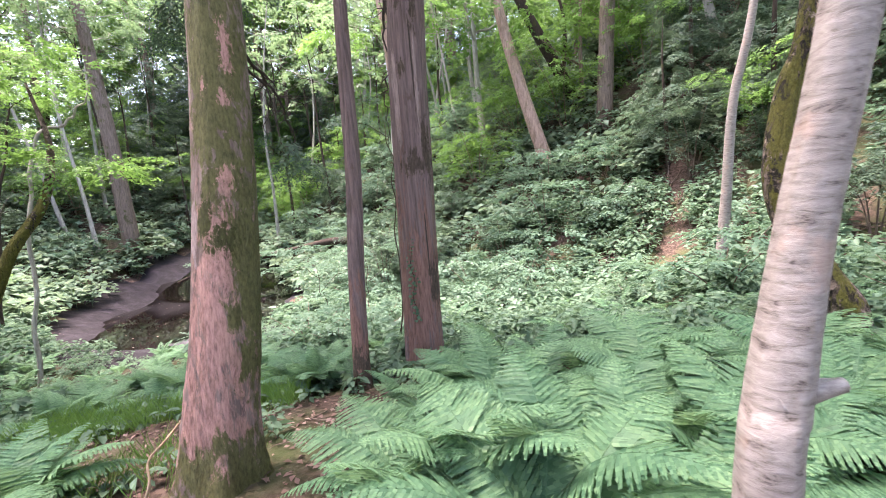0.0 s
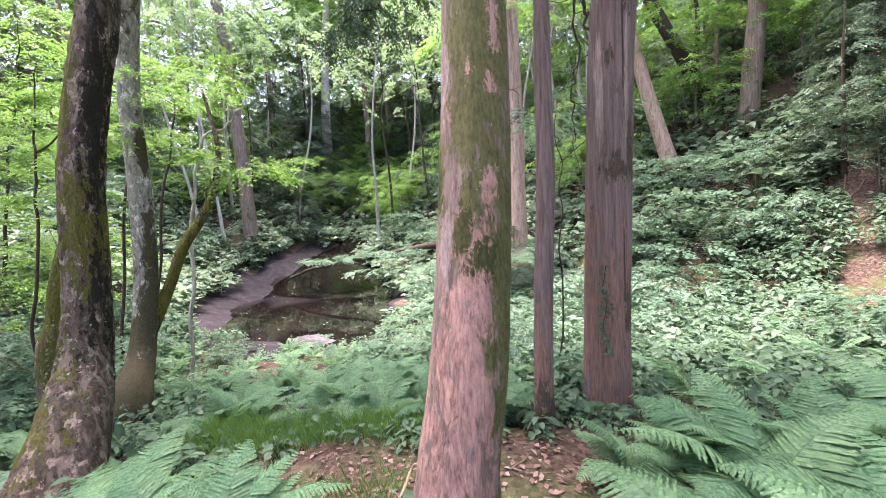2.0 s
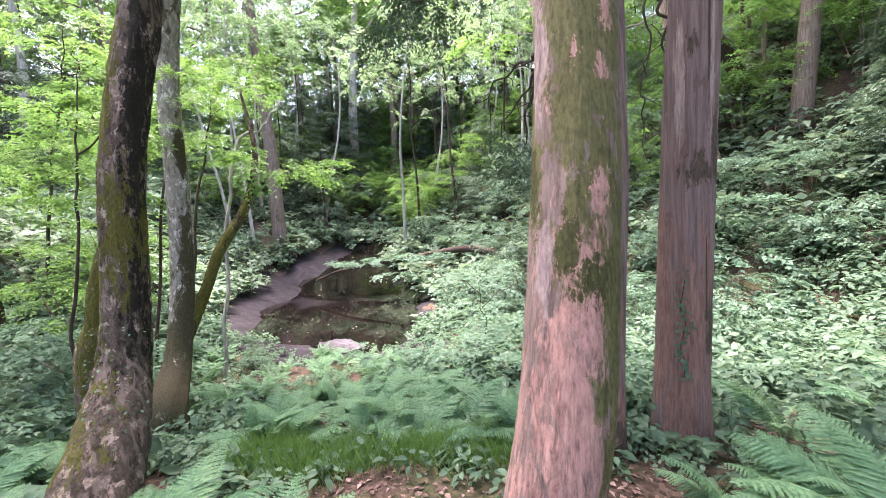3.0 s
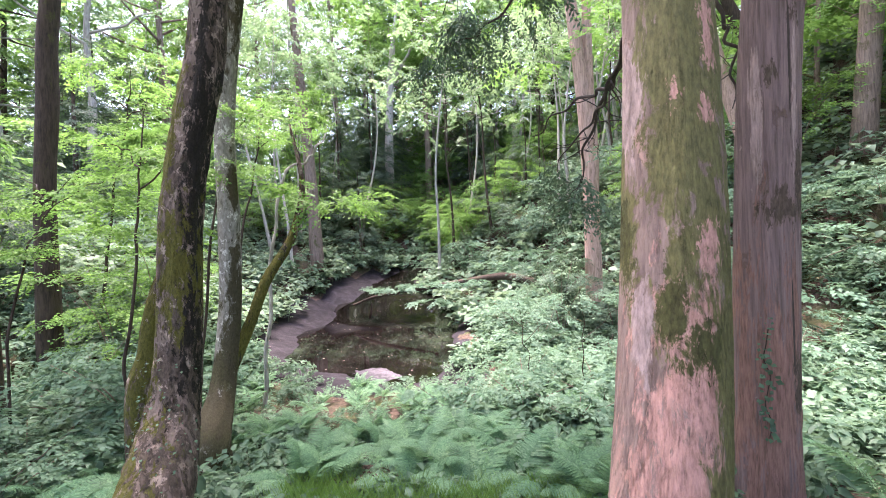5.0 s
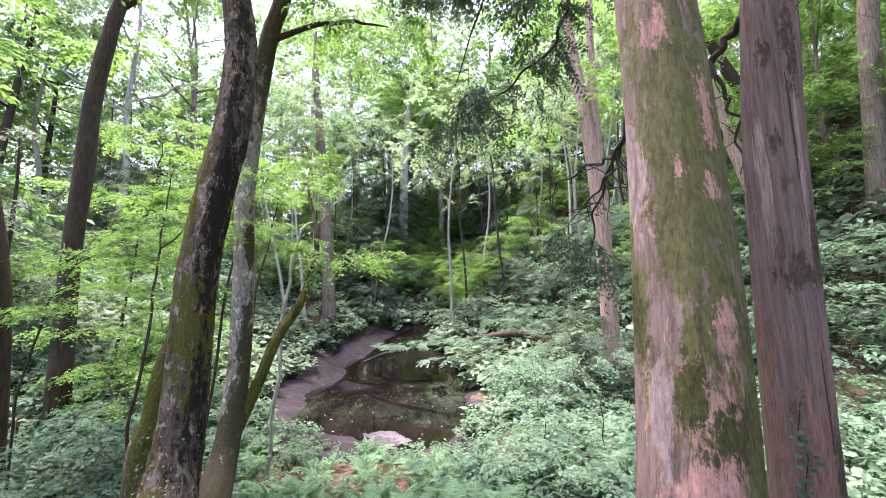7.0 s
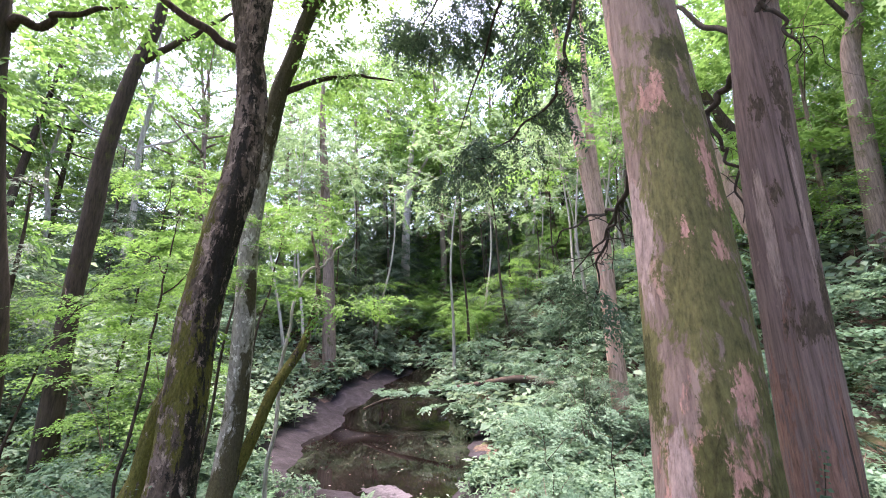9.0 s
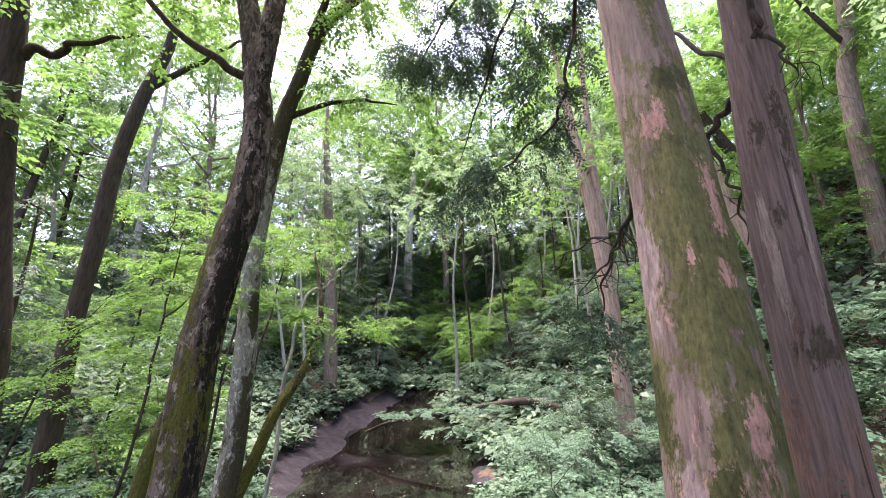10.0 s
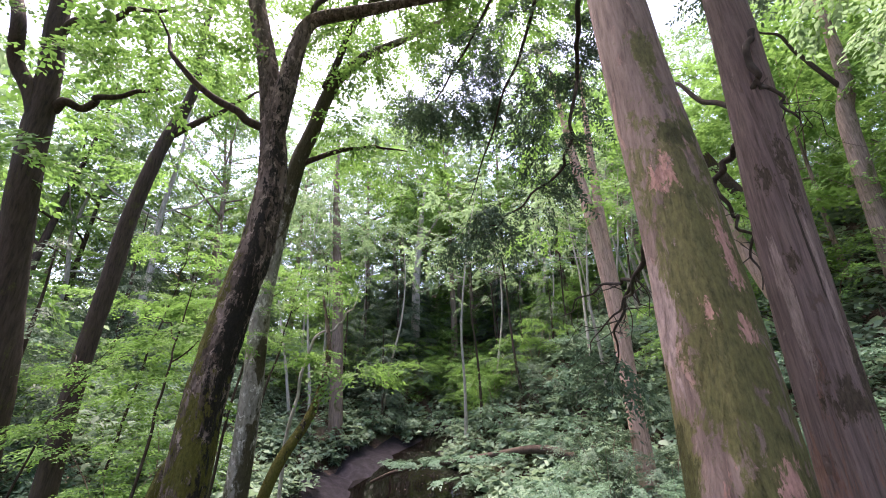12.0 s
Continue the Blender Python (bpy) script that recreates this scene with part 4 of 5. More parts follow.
def build_woods():
    rng = random.Random(21)
    broad = [make_broadleaf("tree", "tall broadleaf tree with bright green leaves", 100 + i, H, r, m, leaf, 1.6, n, low) for i, (H, r, m, leaf, n, low) in enumerate((
        (17, 0.2, M_PALE, M_MAPLE, 220, 0.32), (20, 0.24, M_BROWN, M_CANOPY, 230, 0.36), (14, 0.14, M_PALE, M_MAPLE, 200, 0.12), (18, 0.2, M_DARK, M_CANOPY, 220, 0.25), (11, 0.1, M_BROWN, M_MAPLE, 180, 0.08)))]
    conif = [make_conifer("conifer_tree", "dark green conifer with drooping branches", 200 + i, H, r, n, s) for i, (H, r, n, s) in enumerate(((15, 0.18, 150, 1.9), (11, 0.13, 130, 1.6), (7, 0.09, 100, 1.2)))]
    first = {}
    places = []
    for i in range(1400):
        az = rng.uniform(-180, 180) if i % 4 == 0 else rng.uniform(-85, 65)
        ahead = -85 < az < 65
        d = rng.uniform(17, 58) if ahead else rng.uniform(9, 35)
        # unseen trees behind the camera, added to close the woods and shade the foreground
        if not ahead and (d < 9 or rng.random() < 0.6):
            continue
        x, y = polar(az, d)
        s = float(brook_near(x, y)[0])
        if s < 2.2 or min((math.dist((x, y), p[:2]) for p in places), default=9) < ((2.4 if az < 8 else 3.3) if ahead else 3.6):
            continue
        if ahead and d < (43 if -50 < az < 8 else 33 if az < -45 else 22):
            continue
        places.append((x, y, az, d))
        if len(places) >= 142:
            break
    for x, y, az, d in places:
        gap = -30 < az < -8
        if rng.random() < 0.17:
            k = rng.choice((0, 1, 1, 2, 2))
            src, size = conif[k], rng.uniform(0.8, 1.15)
        else:
            k = rng.choice((0, 1, 0, 2)) if gap else rng.choice((0, 1, 2, 3, 4))
            src, size = broad[k], rng.uniform(0.85, 1.2) * (1.3 if gap else 1.1)
        m = pose(x, y, gz(x, y), rng.gauss(0, 2.5), rng.gauss(0, 2.5), rng.uniform(0, 360)) @ Matrix.Diagonal((size, size, size * rng.uniform(0.92, 1.1), 1))
        if src.name not in first:
            first[src.name] = True
            src.matrix_basis = m
        else:
            c = copy_thing(src, Matrix())
            c.matrix_basis = m
    # more unseen trees, added close behind the camera for their crowns' shade
    for az, d, k in ((-150, 6.5, 1), (170, 7.0, 1), (112, 7.5, 1), (-115, 8.0, 1), (140, 9.5, 0), (-172, 11.0, 0), (90, 10.0, 1)):
        x, y = polar(az, d)
        c = copy_thing(broad[k], Matrix())
        c.matrix_basis = pose(x, y, gz(x, y), 0, 0, az * 2) @ Matrix.Diagonal((0.95, 0.95, 1.1, 1))
    for az, d, k, size in ((-43, 47, 1, 1.5), (-38, 50, 0, 1.75), (-34, 46, 1, 1.45), (-29, 50, 1, 1.6), (-25, 56, 0, 1.6), (-21, 52, 2, 1.5), (-17, 55, 2, 1.6), (-13, 50, 1, 1.55), (-9, 47, 0, 1.6), (-5, 49, 1, 1.6), (0, 44, 0, 1.6), (4, 42, 1, 1.35)):
        x, y = polar(az, d)
        copy_thing(broad[k], Matrix()).matrix_basis = pose(x, y, gz(x, y), 0, 0, az * 7) @ Matrix.Diagonal((size, size, size, 1))
    thin = make_broadleaf("tree", "slender pale tree with a small high crown", 140, 15, 0.1, M_PALE, M_CANOPY, 1.5, 50, 0.6)
    thin2 = make_broadleaf("tree", "slender dark tree with a small high crown", 141, 14, 0.09, M_DARK, M_CANOPY, 1.5, 46, 0.55)
    done = []
    while len(done) < 26:
        x, y = polar(rng.uniform(-46, 6), rng.uniform(23, 38))
        if float(brook_near(x, y)[0]) < 1.5 or min((math.dist((x, y), q) for q in done), default=9) < 0.9:
            continue
        m = pose(x, y, gz(x, y), rng.gauss(0, 3), rng.gauss(0, 3), rng.uniform(0, 360)) @ Matrix.Diagonal((1, 1, rng.uniform(0.8, 1.1), 1))
        src = thin if rng.random() < 0.55 else thin2
        if len(done) < 2:
            (thin, thin2)[len(done)].matrix_basis = m
        else:
            copy_thing(src, Matrix()).matrix_basis = m
        done.append((x, y))
    # conifers of the understorey: bearing from the walk's end, distance, kind, size
    for az, d, k, size in ((-36, 33, 2, 1.1), (-33.5, 36, 1, 0.9), (-31, 31, 2, 0.95), (-29, 38, 1, 1.0), (-26.5, 40, 2, 1.3), (-12, 36, 2, 1.2), (-8, 31, 2, 1.0), (-15, 44, 1, 1.0), (-68, 16, 2, 0.9), (-61, 25, 1, 0.8), (-47, 33, 1, 0.8)):
        x, y = polar(az, d)
        copy_thing(conif[k], Matrix()).matrix_basis = pose(x, y, gz(x, y), 0, 0, az * 11) @ Matrix.Diagonal((size, size, size, 1))
    # the thicket on the hillside behind the slender birch
    for x, y, k, size in ((9.6, 16.2, 1, 0.6), (7.6, 14.4, 2, 0.7), (10.6, 13.6, 2, 0.85), (13.0, 11.8, 2, 0.9), (9.6, 11.6, 2, 0.5)):
        copy_thing(conif[k], Matrix()).matrix_basis = pose(x, y, gz(x, y), 0, 0, x * 57) @ Matrix.Diagonal((size, size, size, 1))
    r = np.random.default_rng(33)
    n = 7600
    az = np.radians(r.uniform(-95, 75, n))
    d = r.uniform(48, 78, n)
    x, y = -1.5 + d * np.sin(az), 0.8 + d * np.cos(az)
    top = 17 + 4 * np.sin(az * 9) + 3 * np.sin(az * 23 + 1) + r.normal(size=n) * 1.5
    z = ground_z(x, y) + r.uniform(0.0, 1, n) ** 1.25 * np.maximum(top, 6)
    v, f = scatter(SPRAYS, np.stack((x, y, z), 1), r.uniform(0, 6.28, n), r.normal(size=n) * 0.35, 3.4 * r.uniform(0.7, 1.3, n), r, r.normal(size=n) * 0.35)
    tagged(piece("far_woods", raw_mesh("far_woods", v, f), M_CANOPY), "green foliage of the distant woods", "woods", kind="stuff")
    for src in broad + conif:
        if src.name not in first:
            x, y = polar(100 + 20 * len(src.name), 22)
            src.matrix_basis = pose(x, y, gz(x, y))


build_near_trees()
build_woods()


# ---- ferns ----
def frond_arrays(rng, length, pinnae, lobes):
    """One arching fern frond along +x: a stalk with toothed side leaves that shorten to the tip."""
    n = pinnae + 6
    u = np.linspace(0, 1, n)
    ang = np.radians(68 - 82 * u ** 0.9 + rng.normal() * 4)
    step_len = length / (n - 1)
    x = np.concatenate(([0], np.cumsum(np.cos(ang[:-1]) * step_len)))
    z = np.concatenate(([0], np.cumsum(np.sin(ang[:-1]) * step_len)))
    yb = 0.06 * length * u ** 2 * rng.uniform(-1, 1)
    line = np.stack((x, yb, z, 0.0045 * (1 - 0.8 * u)), 1)
    out = [tube_arrays(line[::2], 4)]
    at, way, up, ln, wd, blades = [], [], [], [], [], []
    for i in range(5, n):
        p = line[i, :3]
        t = np.array((math.cos(ang[i]), 0, math.sin(ang[i])))
        nor = np.array((-math.sin(ang[i]), 0, math.cos(ang[i])))
        w = (i - 5) / (n - 5)
        L = 0.27 * length * (min(1, 0.45 + 2.2 * w) if w < 0.25 else 1) * (1 - w ** 1.7) + 0.012
        for s in (-1, 1):
            side = np.array((0, s, 0.0))
            d = side * math.cos(0.3 + 0.5 * w) + t * math.sin(0.3 + 0.5 * w) - nor * rng.uniform(0.02, 0.22)
            d /= np.linalg.norm(d)
            if lobes == 0:
                at.append(p), way.append(d), up.append(nor), ln.append(L), wd.append(length * 0.036)
                continue
            e = np.cross(d, nor)
            for k in range(lobes):
                q = k / lobes
                w = L / lobes
                for s2 in (-1, 1):
                    c0 = p + d * L * q - nor * 0.12 * L * q * q
                    c1 = p + d * L * (q + 0.97 / lobes) - nor * 0.12 * L * (q + 1 / lobes) ** 2
                    reach = (length * 0.021 * (1 - 0.8 * q) + 0.002) * (0.45 + 0.55 * L / (0.27 * length))
                    tip = e * s2 * reach + d * w * 0.35 + nor * 0.15 * reach
                    blades.append((c0, c1, c1 + tip, c0 + tip))
            at.append(p + d * L * 0.85), way.append(d), up.append(nor), ln.append(L * 0.2), wd.append(length * 0.012)
    out.append(leaf_quads(np.array(at), np.array(way), np.array(up), np.array(ln), np.array(wd), 0.1))
    if blades:
        v = np.array(blades).reshape(-1, 3)
        out.append((v, np.arange(len(v)).reshape(-1, 4)))
    return join(out)


def build_ferns():
    rng = np.random.default_rng(31)
    near = [raw_mesh("frond", *frond_arrays(rng, 0.8, 26, 7)) for i in range(5)]
    far = [raw_mesh("frond", *frond_arrays(rng, 0.8, 24, 0)) for i in range(3)]
    for me in near + far:
        me.materials.append(M_FERN)
    pyr = random.Random(5)
    beds = (  # x0, x1, y0, y1, count, size, frond meshes, label
        (-0.55, 2.6, 1.5, 2.5, 17, 1.15, near, "lush green fern in the dense bed under the birch"),
        (-0.1, 3.6, 2.5, 4.3, 24, 1.15, near, "lush green fern in the dense bed under the birch"),
        (-0.75, 0.3, 2.9, 4.4, 7, 0.75, near, "green fern beside the purplish trunk"),
        (-4.9, -2.6, 1.7, 2.75, 13, 0.85, near, "broad green fern beside the litter-strewn track"),
        (-5.0, -2.2, 4.35, 5.9, 24, 0.8, near, "pale green fern above the pond"),
        (-2.2, -1.2, 4.4, 6.0, 9, 0.75, near, "pale green fern above the pond"),
        (-8.8, -5.7, 2.0, 4.3, 16, 0.9, near, "green fern at the foot of the mossy tree"),
        (-9.4, -6.2, 4.3, 6.4, 30, 0.9, near, "green fern on the low bank"),
        (-7.4, -4.6, 7.6, 9.4, 18, 0.6, far, "pale green fern beside the silt bank"),
        (-5.2, -3.0, 5.9, 7.2, 12, 0.75, far, "pale green fern above the pond"),
        (-11.5, -7.5, 6.0, 8.5, 22, 0.85, far, "green fern on the low bank"),
        (0.5, 6.0, 5.0, 9.5, 22, 0.95, far, "green fern on the slope"),
        (-4.5, 0.0, 6.2, 9.0, 14, 0.8, far, "green fern among the low plants"),
    )
    for x0, x1, y0, y1, count, size, meshes, label in beds:
        for i in range(count):
            for tries in range(12):
                x, y = pyr.uniform(x0, x1), pyr.uniform(y0, y1)
                if math.dist((x, y), (-1.6, 2.7)) > 0.55 and math.dist((x, y), (-0.45, 5.0)) > 0.4 and math.dist((x, y), (0.6, 0.92)) > 0.3:
                    break
            s = size * pyr.uniform(0.75, 1.2)
            f = thing("fern", label, "fern", "ferns of the forest floor", (x, y, gz(x, y) - 0.02))
            f.rotation_euler = (0, 0, pyr.uniform(0, 6.28))
            k = pyr.randint(7, 9)
            for j in range(k):
                fr = new("frond", meshes[pyr.randrange(len(meshes))])
                fr.parent = f
                fr.rotation_euler = (pyr.gauss(0, 0.15), pyr.gauss(-0.06, 0.24), 6.283 * (j + pyr.uniform(-0.3, 0.3)) / k)
                fr.scale = [s * pyr.uniform(0.65, 1.2)] * 3


# ---- low plants, litter and grass ----
def herb_template(rng, leaves, leaf, height, blade=leaf_quads):
    a = np.arange(leaves) * 2.4 + rng.uniform(0, 6)
    tilt = rng.uniform(-0.6, 0.4, leaves)
    way = np.stack((np.cos(a), np.sin(a), tilt), 1)
    way /= np.linalg.norm(way, axis=1)[:, None]
    h = height * (0.45 + 0.55 * rng.uniform(0, 1, leaves))
    r = rng.uniform(0.01, 0.09, leaves)
    at = np.stack((r * np.cos(a), r * np.sin(a), h), 1)
    up = np.tile([0, 0, 1.0], (leaves, 1)) + rng.normal(size=(leaves, 3)) * 0.35
    L = leaf * rng.uniform(0.7, 1.3, leaves)
    big = blade(at, way, up, L, L * 0.66, 0.14)
    stem = leaf_quads(np.zeros((1, 3)), np.array([[0.05, 0.0, 1.0]]), np.array([[1.0, 0, 0]]), np.array([height]), np.array([0.012]), 0)
    return join((big, stem))


def fan_points(rng, n, d0, d1, az0, az1):
    az = np.radians(rng.uniform(az0, az1, n))
    d = np.sqrt(rng.uniform(d0 ** 2, d1 ** 2, n))
    return -1.0 + d * np.sin(az), 0.5 + d * np.cos(az), d


def litter_spot(x, y):
    """Bare leaf litter: the trodden track and the foot of the trunks."""
    a = np.exp(-(((x + 2.7) / 1.15) ** 2 + ((y - 3.2) / 0.7) ** 2))
    b = np.exp(-(((x + 0.95) / 0.8) ** 2 + ((y - 3.6) / 0.7) ** 2))
    c = np.exp(-(((x + 1.5) / 2.4) ** 2 + ((y - 0.9) / 1.0) ** 2))
    e = 0.08 * np.exp(-(((x - 6.5) / 2.2) ** 2 + ((y - 11.0) / 2.2) ** 2))
    return np.maximum.reduce((a, b, c, e))


def build_low_plants():
    rng = np.random.default_rng(41)
    low = [herb_template(rng, 9, 0.085, 0.17, leaf_blades) for i in range(6)]
    mid = [herb_template(rng, 15, 0.1, 0.4, leaf_blades) for i in range(6)]
    tall = [herb_template(rng, 13, 0.15, 0.42) for i in range(6)]
    # past the brook's edge and off the track
    for name, n, d0, d1, az0, az1, tmpl, size, label in (
            ("low_plants", 8500, 2.4, 8, -85, 75, low, 1.0, "low broad-leaved green plants covering the forest floor"),
            ("leafy_plants", 4200, 4.5, 9, -80, 70, mid, 1.0, "knee-high broad-leaved green plants"),
            ("slope_plants", 11000, 8, 17, -80, 62, mid, 1.3, "leafy green plants covering the slope"),
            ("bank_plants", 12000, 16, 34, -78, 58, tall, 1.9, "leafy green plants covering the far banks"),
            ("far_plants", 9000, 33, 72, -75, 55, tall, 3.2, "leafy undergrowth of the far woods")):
        x, y, d = fan_points(rng, n, d0, d1, az0, az1)
        s, up = brook_near(x, y)
        patch = np.sin(1.3 * x + 0.4) * np.sin(1.1 * y - 0.9) + 0.6 * np.sin(2.9 * x - 1.7 * y)
        keep = (s > 0.45 + 0.3 * np.sin(3 * x) + 0.8 * left_side(x, y) + 0.5 * ((x > -7) & (y < 17))) & (rng.uniform(0, 1, n) > 1.6 * litter_spot(x, y)) & (patch + rng.normal(size=n) * 0.55 > -0.5 + 0.2 * (x > 0.5))
        keep &= (np.hypot(x + 1.6, y - 2.65) > 0.4) & (np.hypot(x + 0.45, y - 5) > 0.3) & (np.hypot(x + 5.3, y - 3.5) > 0.45)
        keep &= mud_spot(x, y) < 0.45
        if name == "leafy_plants":
            keep &= ~((y < 6.2) & (x > -5.4) & (x < -0.9)) & ~((y < 7.5) & (x <= -5.4) & (rng.uniform(0, 1, n) < 0.85))
        x, y = x[keep], y[keep]
        m = len(x)
        # short growth on the open slope down to the pond
        shore = 1 - 0.68 * np.exp(-((np.hypot(x + 6.2, y - 8.6) / 3.0) ** 4))
        v, f = scatter(tmpl, np.stack((x, y, ground_z(x, y) - 0.02), 1), rng.uniform(0, 6.28, m), rng.normal(size=m) * 0.12, size * shore * rng.uniform(0.6, 1.35, m), rng, rng.normal(size=m) * 0.12)
        # the far plants take the brightened leaf
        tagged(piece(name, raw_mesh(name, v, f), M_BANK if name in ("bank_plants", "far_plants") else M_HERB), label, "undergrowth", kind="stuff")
    # fallen leaves
    n = 90000
    x, y, d = fan_points(rng, n, 0.3, 18, -90, 80)
    keep = (rng.uniform(0, 1, n) < 0.4 + 0.6 * litter_spot(x, y)) & (brook_near(x, y)[0] > 0.6) & (mud_spot(x, y) < 0.1) & ((d < 6) | (rng.uniform(0, 1, n) < 0.2))
    x, y = x[keep], y[keep]
    m = len(x)
    a = rng.uniform(0, 6.28, m)
    way = np.stack((np.cos(a), np.sin(a), rng.normal(size=m) * 0.25), 1)
    way /= np.linalg.norm(way, axis=1)[:, None]
    L = rng.uniform(0.03, 0.075, m)
    v, f = leaf_quads(np.stack((x, y, ground_z(x, y) + rng.uniform(0.004, 0.02, m)), 1), way, np.tile([0, 0, 1.0], (m, 1)) + rng.normal(size=(m, 3)) * 0.3, L, L * 0.6, 0.2)
    tagged(piece("leaf_litter", raw_mesh("leaf_litter", v, f), M_LITTER), "dry reddish brown fallen leaves on the soil", "leaf litter", kind="stuff")
    # sedge along the edge of the track
    n = 5200
    x = rng.uniform(-4.6, -1.7, n)
    y = 4.15 + 0.22 * np.sin(2 * x) + rng.normal(size=n) * 0.2
    x = np.concatenate((x, rng.normal(size=350) * 0.3 - 2.35, rng.normal(size=900) * 0.5 - 7.8))
    y = np.concatenate((y, rng.normal(size=350) * 0.2 + 2.75, rng.normal(size=900) * 0.4 + 2.2))
    m = len(x)
    a = rng.uniform(0, 6.28, m)
    way = np.stack((np.cos(a) * 0.45, np.sin(a) * 0.45, np.ones(m)), 1)
    way /= np.linalg.norm(way, axis=1)[:, None]
    L = rng.uniform(0.12, 0.34, m)
    v, f = leaf_quads(np.stack((x, y, ground_z(x, y) - 0.01), 1), way, np.stack((-np.sin(a), np.cos(a), np.zeros(m)), 1), L, np.full(m, 0.009), 0.1)
    tagged(piece("sedge_grass", raw_mesh("sedge_grass", v, f), M_GRASS), "thin green sedge grass at the edge of the track", "grass", kind="stuff")


# ---- shrubs and saplings ----
def make_shrub(seed, label, height, spread, sprays, mat, templates, size):
    rng = np.random.default_rng(seed)
    t = thing("shrub", label, "shrub", "shrubs of the understorey")
    blobs = []
    for k in range(5):
        a = k * 1.3 + rng.uniform(0, 0.5)
        R = spread * rng.uniform(0.5, 0.95)
        h = height * rng.uniform(0.55, 1.0)
        tube("stem", [(0.04 * math.cos(a), 0.04 * math.sin(a), -0.1, 0.014), (0.35 * R * math.cos(a), 0.35 * R * math.sin(a), 0.55 * h, 0.01), (R * math.cos(a), R * math.sin(a), h, 0.004)], 10, 5, M_BROWN, t)
        blobs.append((0.8 * R * math.cos(a), 0.8 * R * math.sin(a), h * 0.92, spread * 0.5, spread * 0.5, height * 0.16, sprays // 6))
        blobs.append((0.4 * R * math.cos(a), 0.4 * R * math.sin(a), h * 0.55, spread * 0.45, spread * 0.45, height * 0.14, sprays // 12))
    crown(t, seed + 1, blobs, templates, mat, size, name="foliage", flat=0.2)
    return t


def build_shrubs():
    kinds = [make_shrub(300, "leafy shrub with layered pale green leaves", 1.0, 0.9, 44, M_SHRUB, SPRAYS_BIG, 0.6),
             make_shrub(303, "leafy shrub with layered pale green leaves", 1.5, 1.2, 60, M_SHRUB, SPRAYS, 0.75),
             make_shrub(306, "young maple with flat tiers of bright leaves", 2.4, 1.4, 66, M_MAPLE, SPRAYS_FINE, 0.8),
             make_shrub(309, "low dark green shrub", 0.8, 0.9, 48, M_HERB, SPRAYS_BIG, 0.5),
             make_shrub(312, "young conifer with dark drooping sprays", 2.2, 1.0, 46, M_NEEDLE, SPRAYS_NEEDLE, 0.7)]
    rng = random.Random(77)
    put = []
    # hand-set clumps: kind, x, y, size
    fixed = [(1, -3.1, 9.8, 0.62), (1, -2.3, 9.6, 0.6), (0, -4.0, 8.4, 0.6), (1, -4.4, 15.2, 1.0), (1, -3.2, 13.4, 0.9), (1, -4.6, 17.5, 1.0), (1, -5.6, 21.6, 1.3), (1, -4.2, 20.6, 1.1),
             (0, -2.8, 7.4, 0.9), (0, -3.9, 7.0, 0.75), (0, -1.6, 8.0, 0.9), (3, -7.9, 8.2, 0.55), (0, -2.0, 6.6, 0.7), (1, 0.6, 11.0, 1.1), (1, 2.4, 13.2, 1.4), (1, 3.6, 15.4, 1.5),
             (2, -11.6, 7.0, 1.1), (2, -13.4, 9.2, 1.3), (1, -8.9, 4.2, 0.9), (1, -7.9, 3.3, 0.8), (1, -10.4, 5.6, 1.0),
             (1, 5.4, 14.0, 1.0), (4, 7.8, 13.4, 1.3), (1, 6.2, 16.0, 1.2), (2, 9.4, 12.4, 1.1), (1, -17.6, 17.6, 0.9), (1, -18.8, 20.5, 1.0), (4, -8.2, 28.0, 1.3), (4, -6.2, 25.5, 1.2), (2, -12.4, 31.5, 1.5), (2, -10.4, 28.6, 1.5), (2, -17.5, 30.5, 1.6), (1, -14.0, 30.6, 1.3), (1, -16.6, 31.8, 1.4), (1, -15.6, 33.6, 1.5), (2, -14.2, 33.4, 1.5), (2, -17.0, 35.2, 1.5), (1, -12.0, 27.2, 1.2), (0, -16.2, 27.6, 1.0),
             (2, -9.2, 27.0, 1.7), (2, -9.8, 31.0, 1.9), (1, -8.0, 24.4, 1.3), (2, -16.6, 33.2, 1.9), (2, -19.0, 29.8, 1.7), (2, -21.5, 27.0, 1.8), (2, -11.4, 35.5, 2.1), (2, -7.0, 29.5, 1.9), (1, -17.2, 25.4, 1.2), (2, -14.0, 38.5, 2.2), (2, -18.6, 37.0, 2.1), (2, -22.5, 33.0, 2.0),
             (2, 6.0, 20.5, 1.8), (2, 9.2, 19.0, 1.9), (2, 12.4, 18.2, 2.0), (2, 10.2, 23.5, 2.2), (2, 4.2, 23.6, 1.9), (2, 14.6, 21.5, 2.2), (2, 1.6, 20.8, 1.7), (2, 15.6, 16.0, 1.9)]
    for k, x, y, s in fixed:
        put.append((k, x, y, s))
    for i in range(1500):
        az, d = rng.uniform(-82, 62), math.sqrt(rng.uniform(8 ** 2, 40 ** 2))
        x, y = polar(az, d)
        s = float(brook_near(x, y)[0])
        if s < 1.6 or float(litter_spot(x, y)) > 0.35 or min(math.dist((x, y), q[1:3]) for q in put) < 1.2 + 0.02 * d:
            continue
        near_pond = -48 < az < -13 and d < 17
        if near_pond and d < 13:
            continue
        if s < 5 and x < -8 and y < 24 and rng.random() < 0.7:
            continue
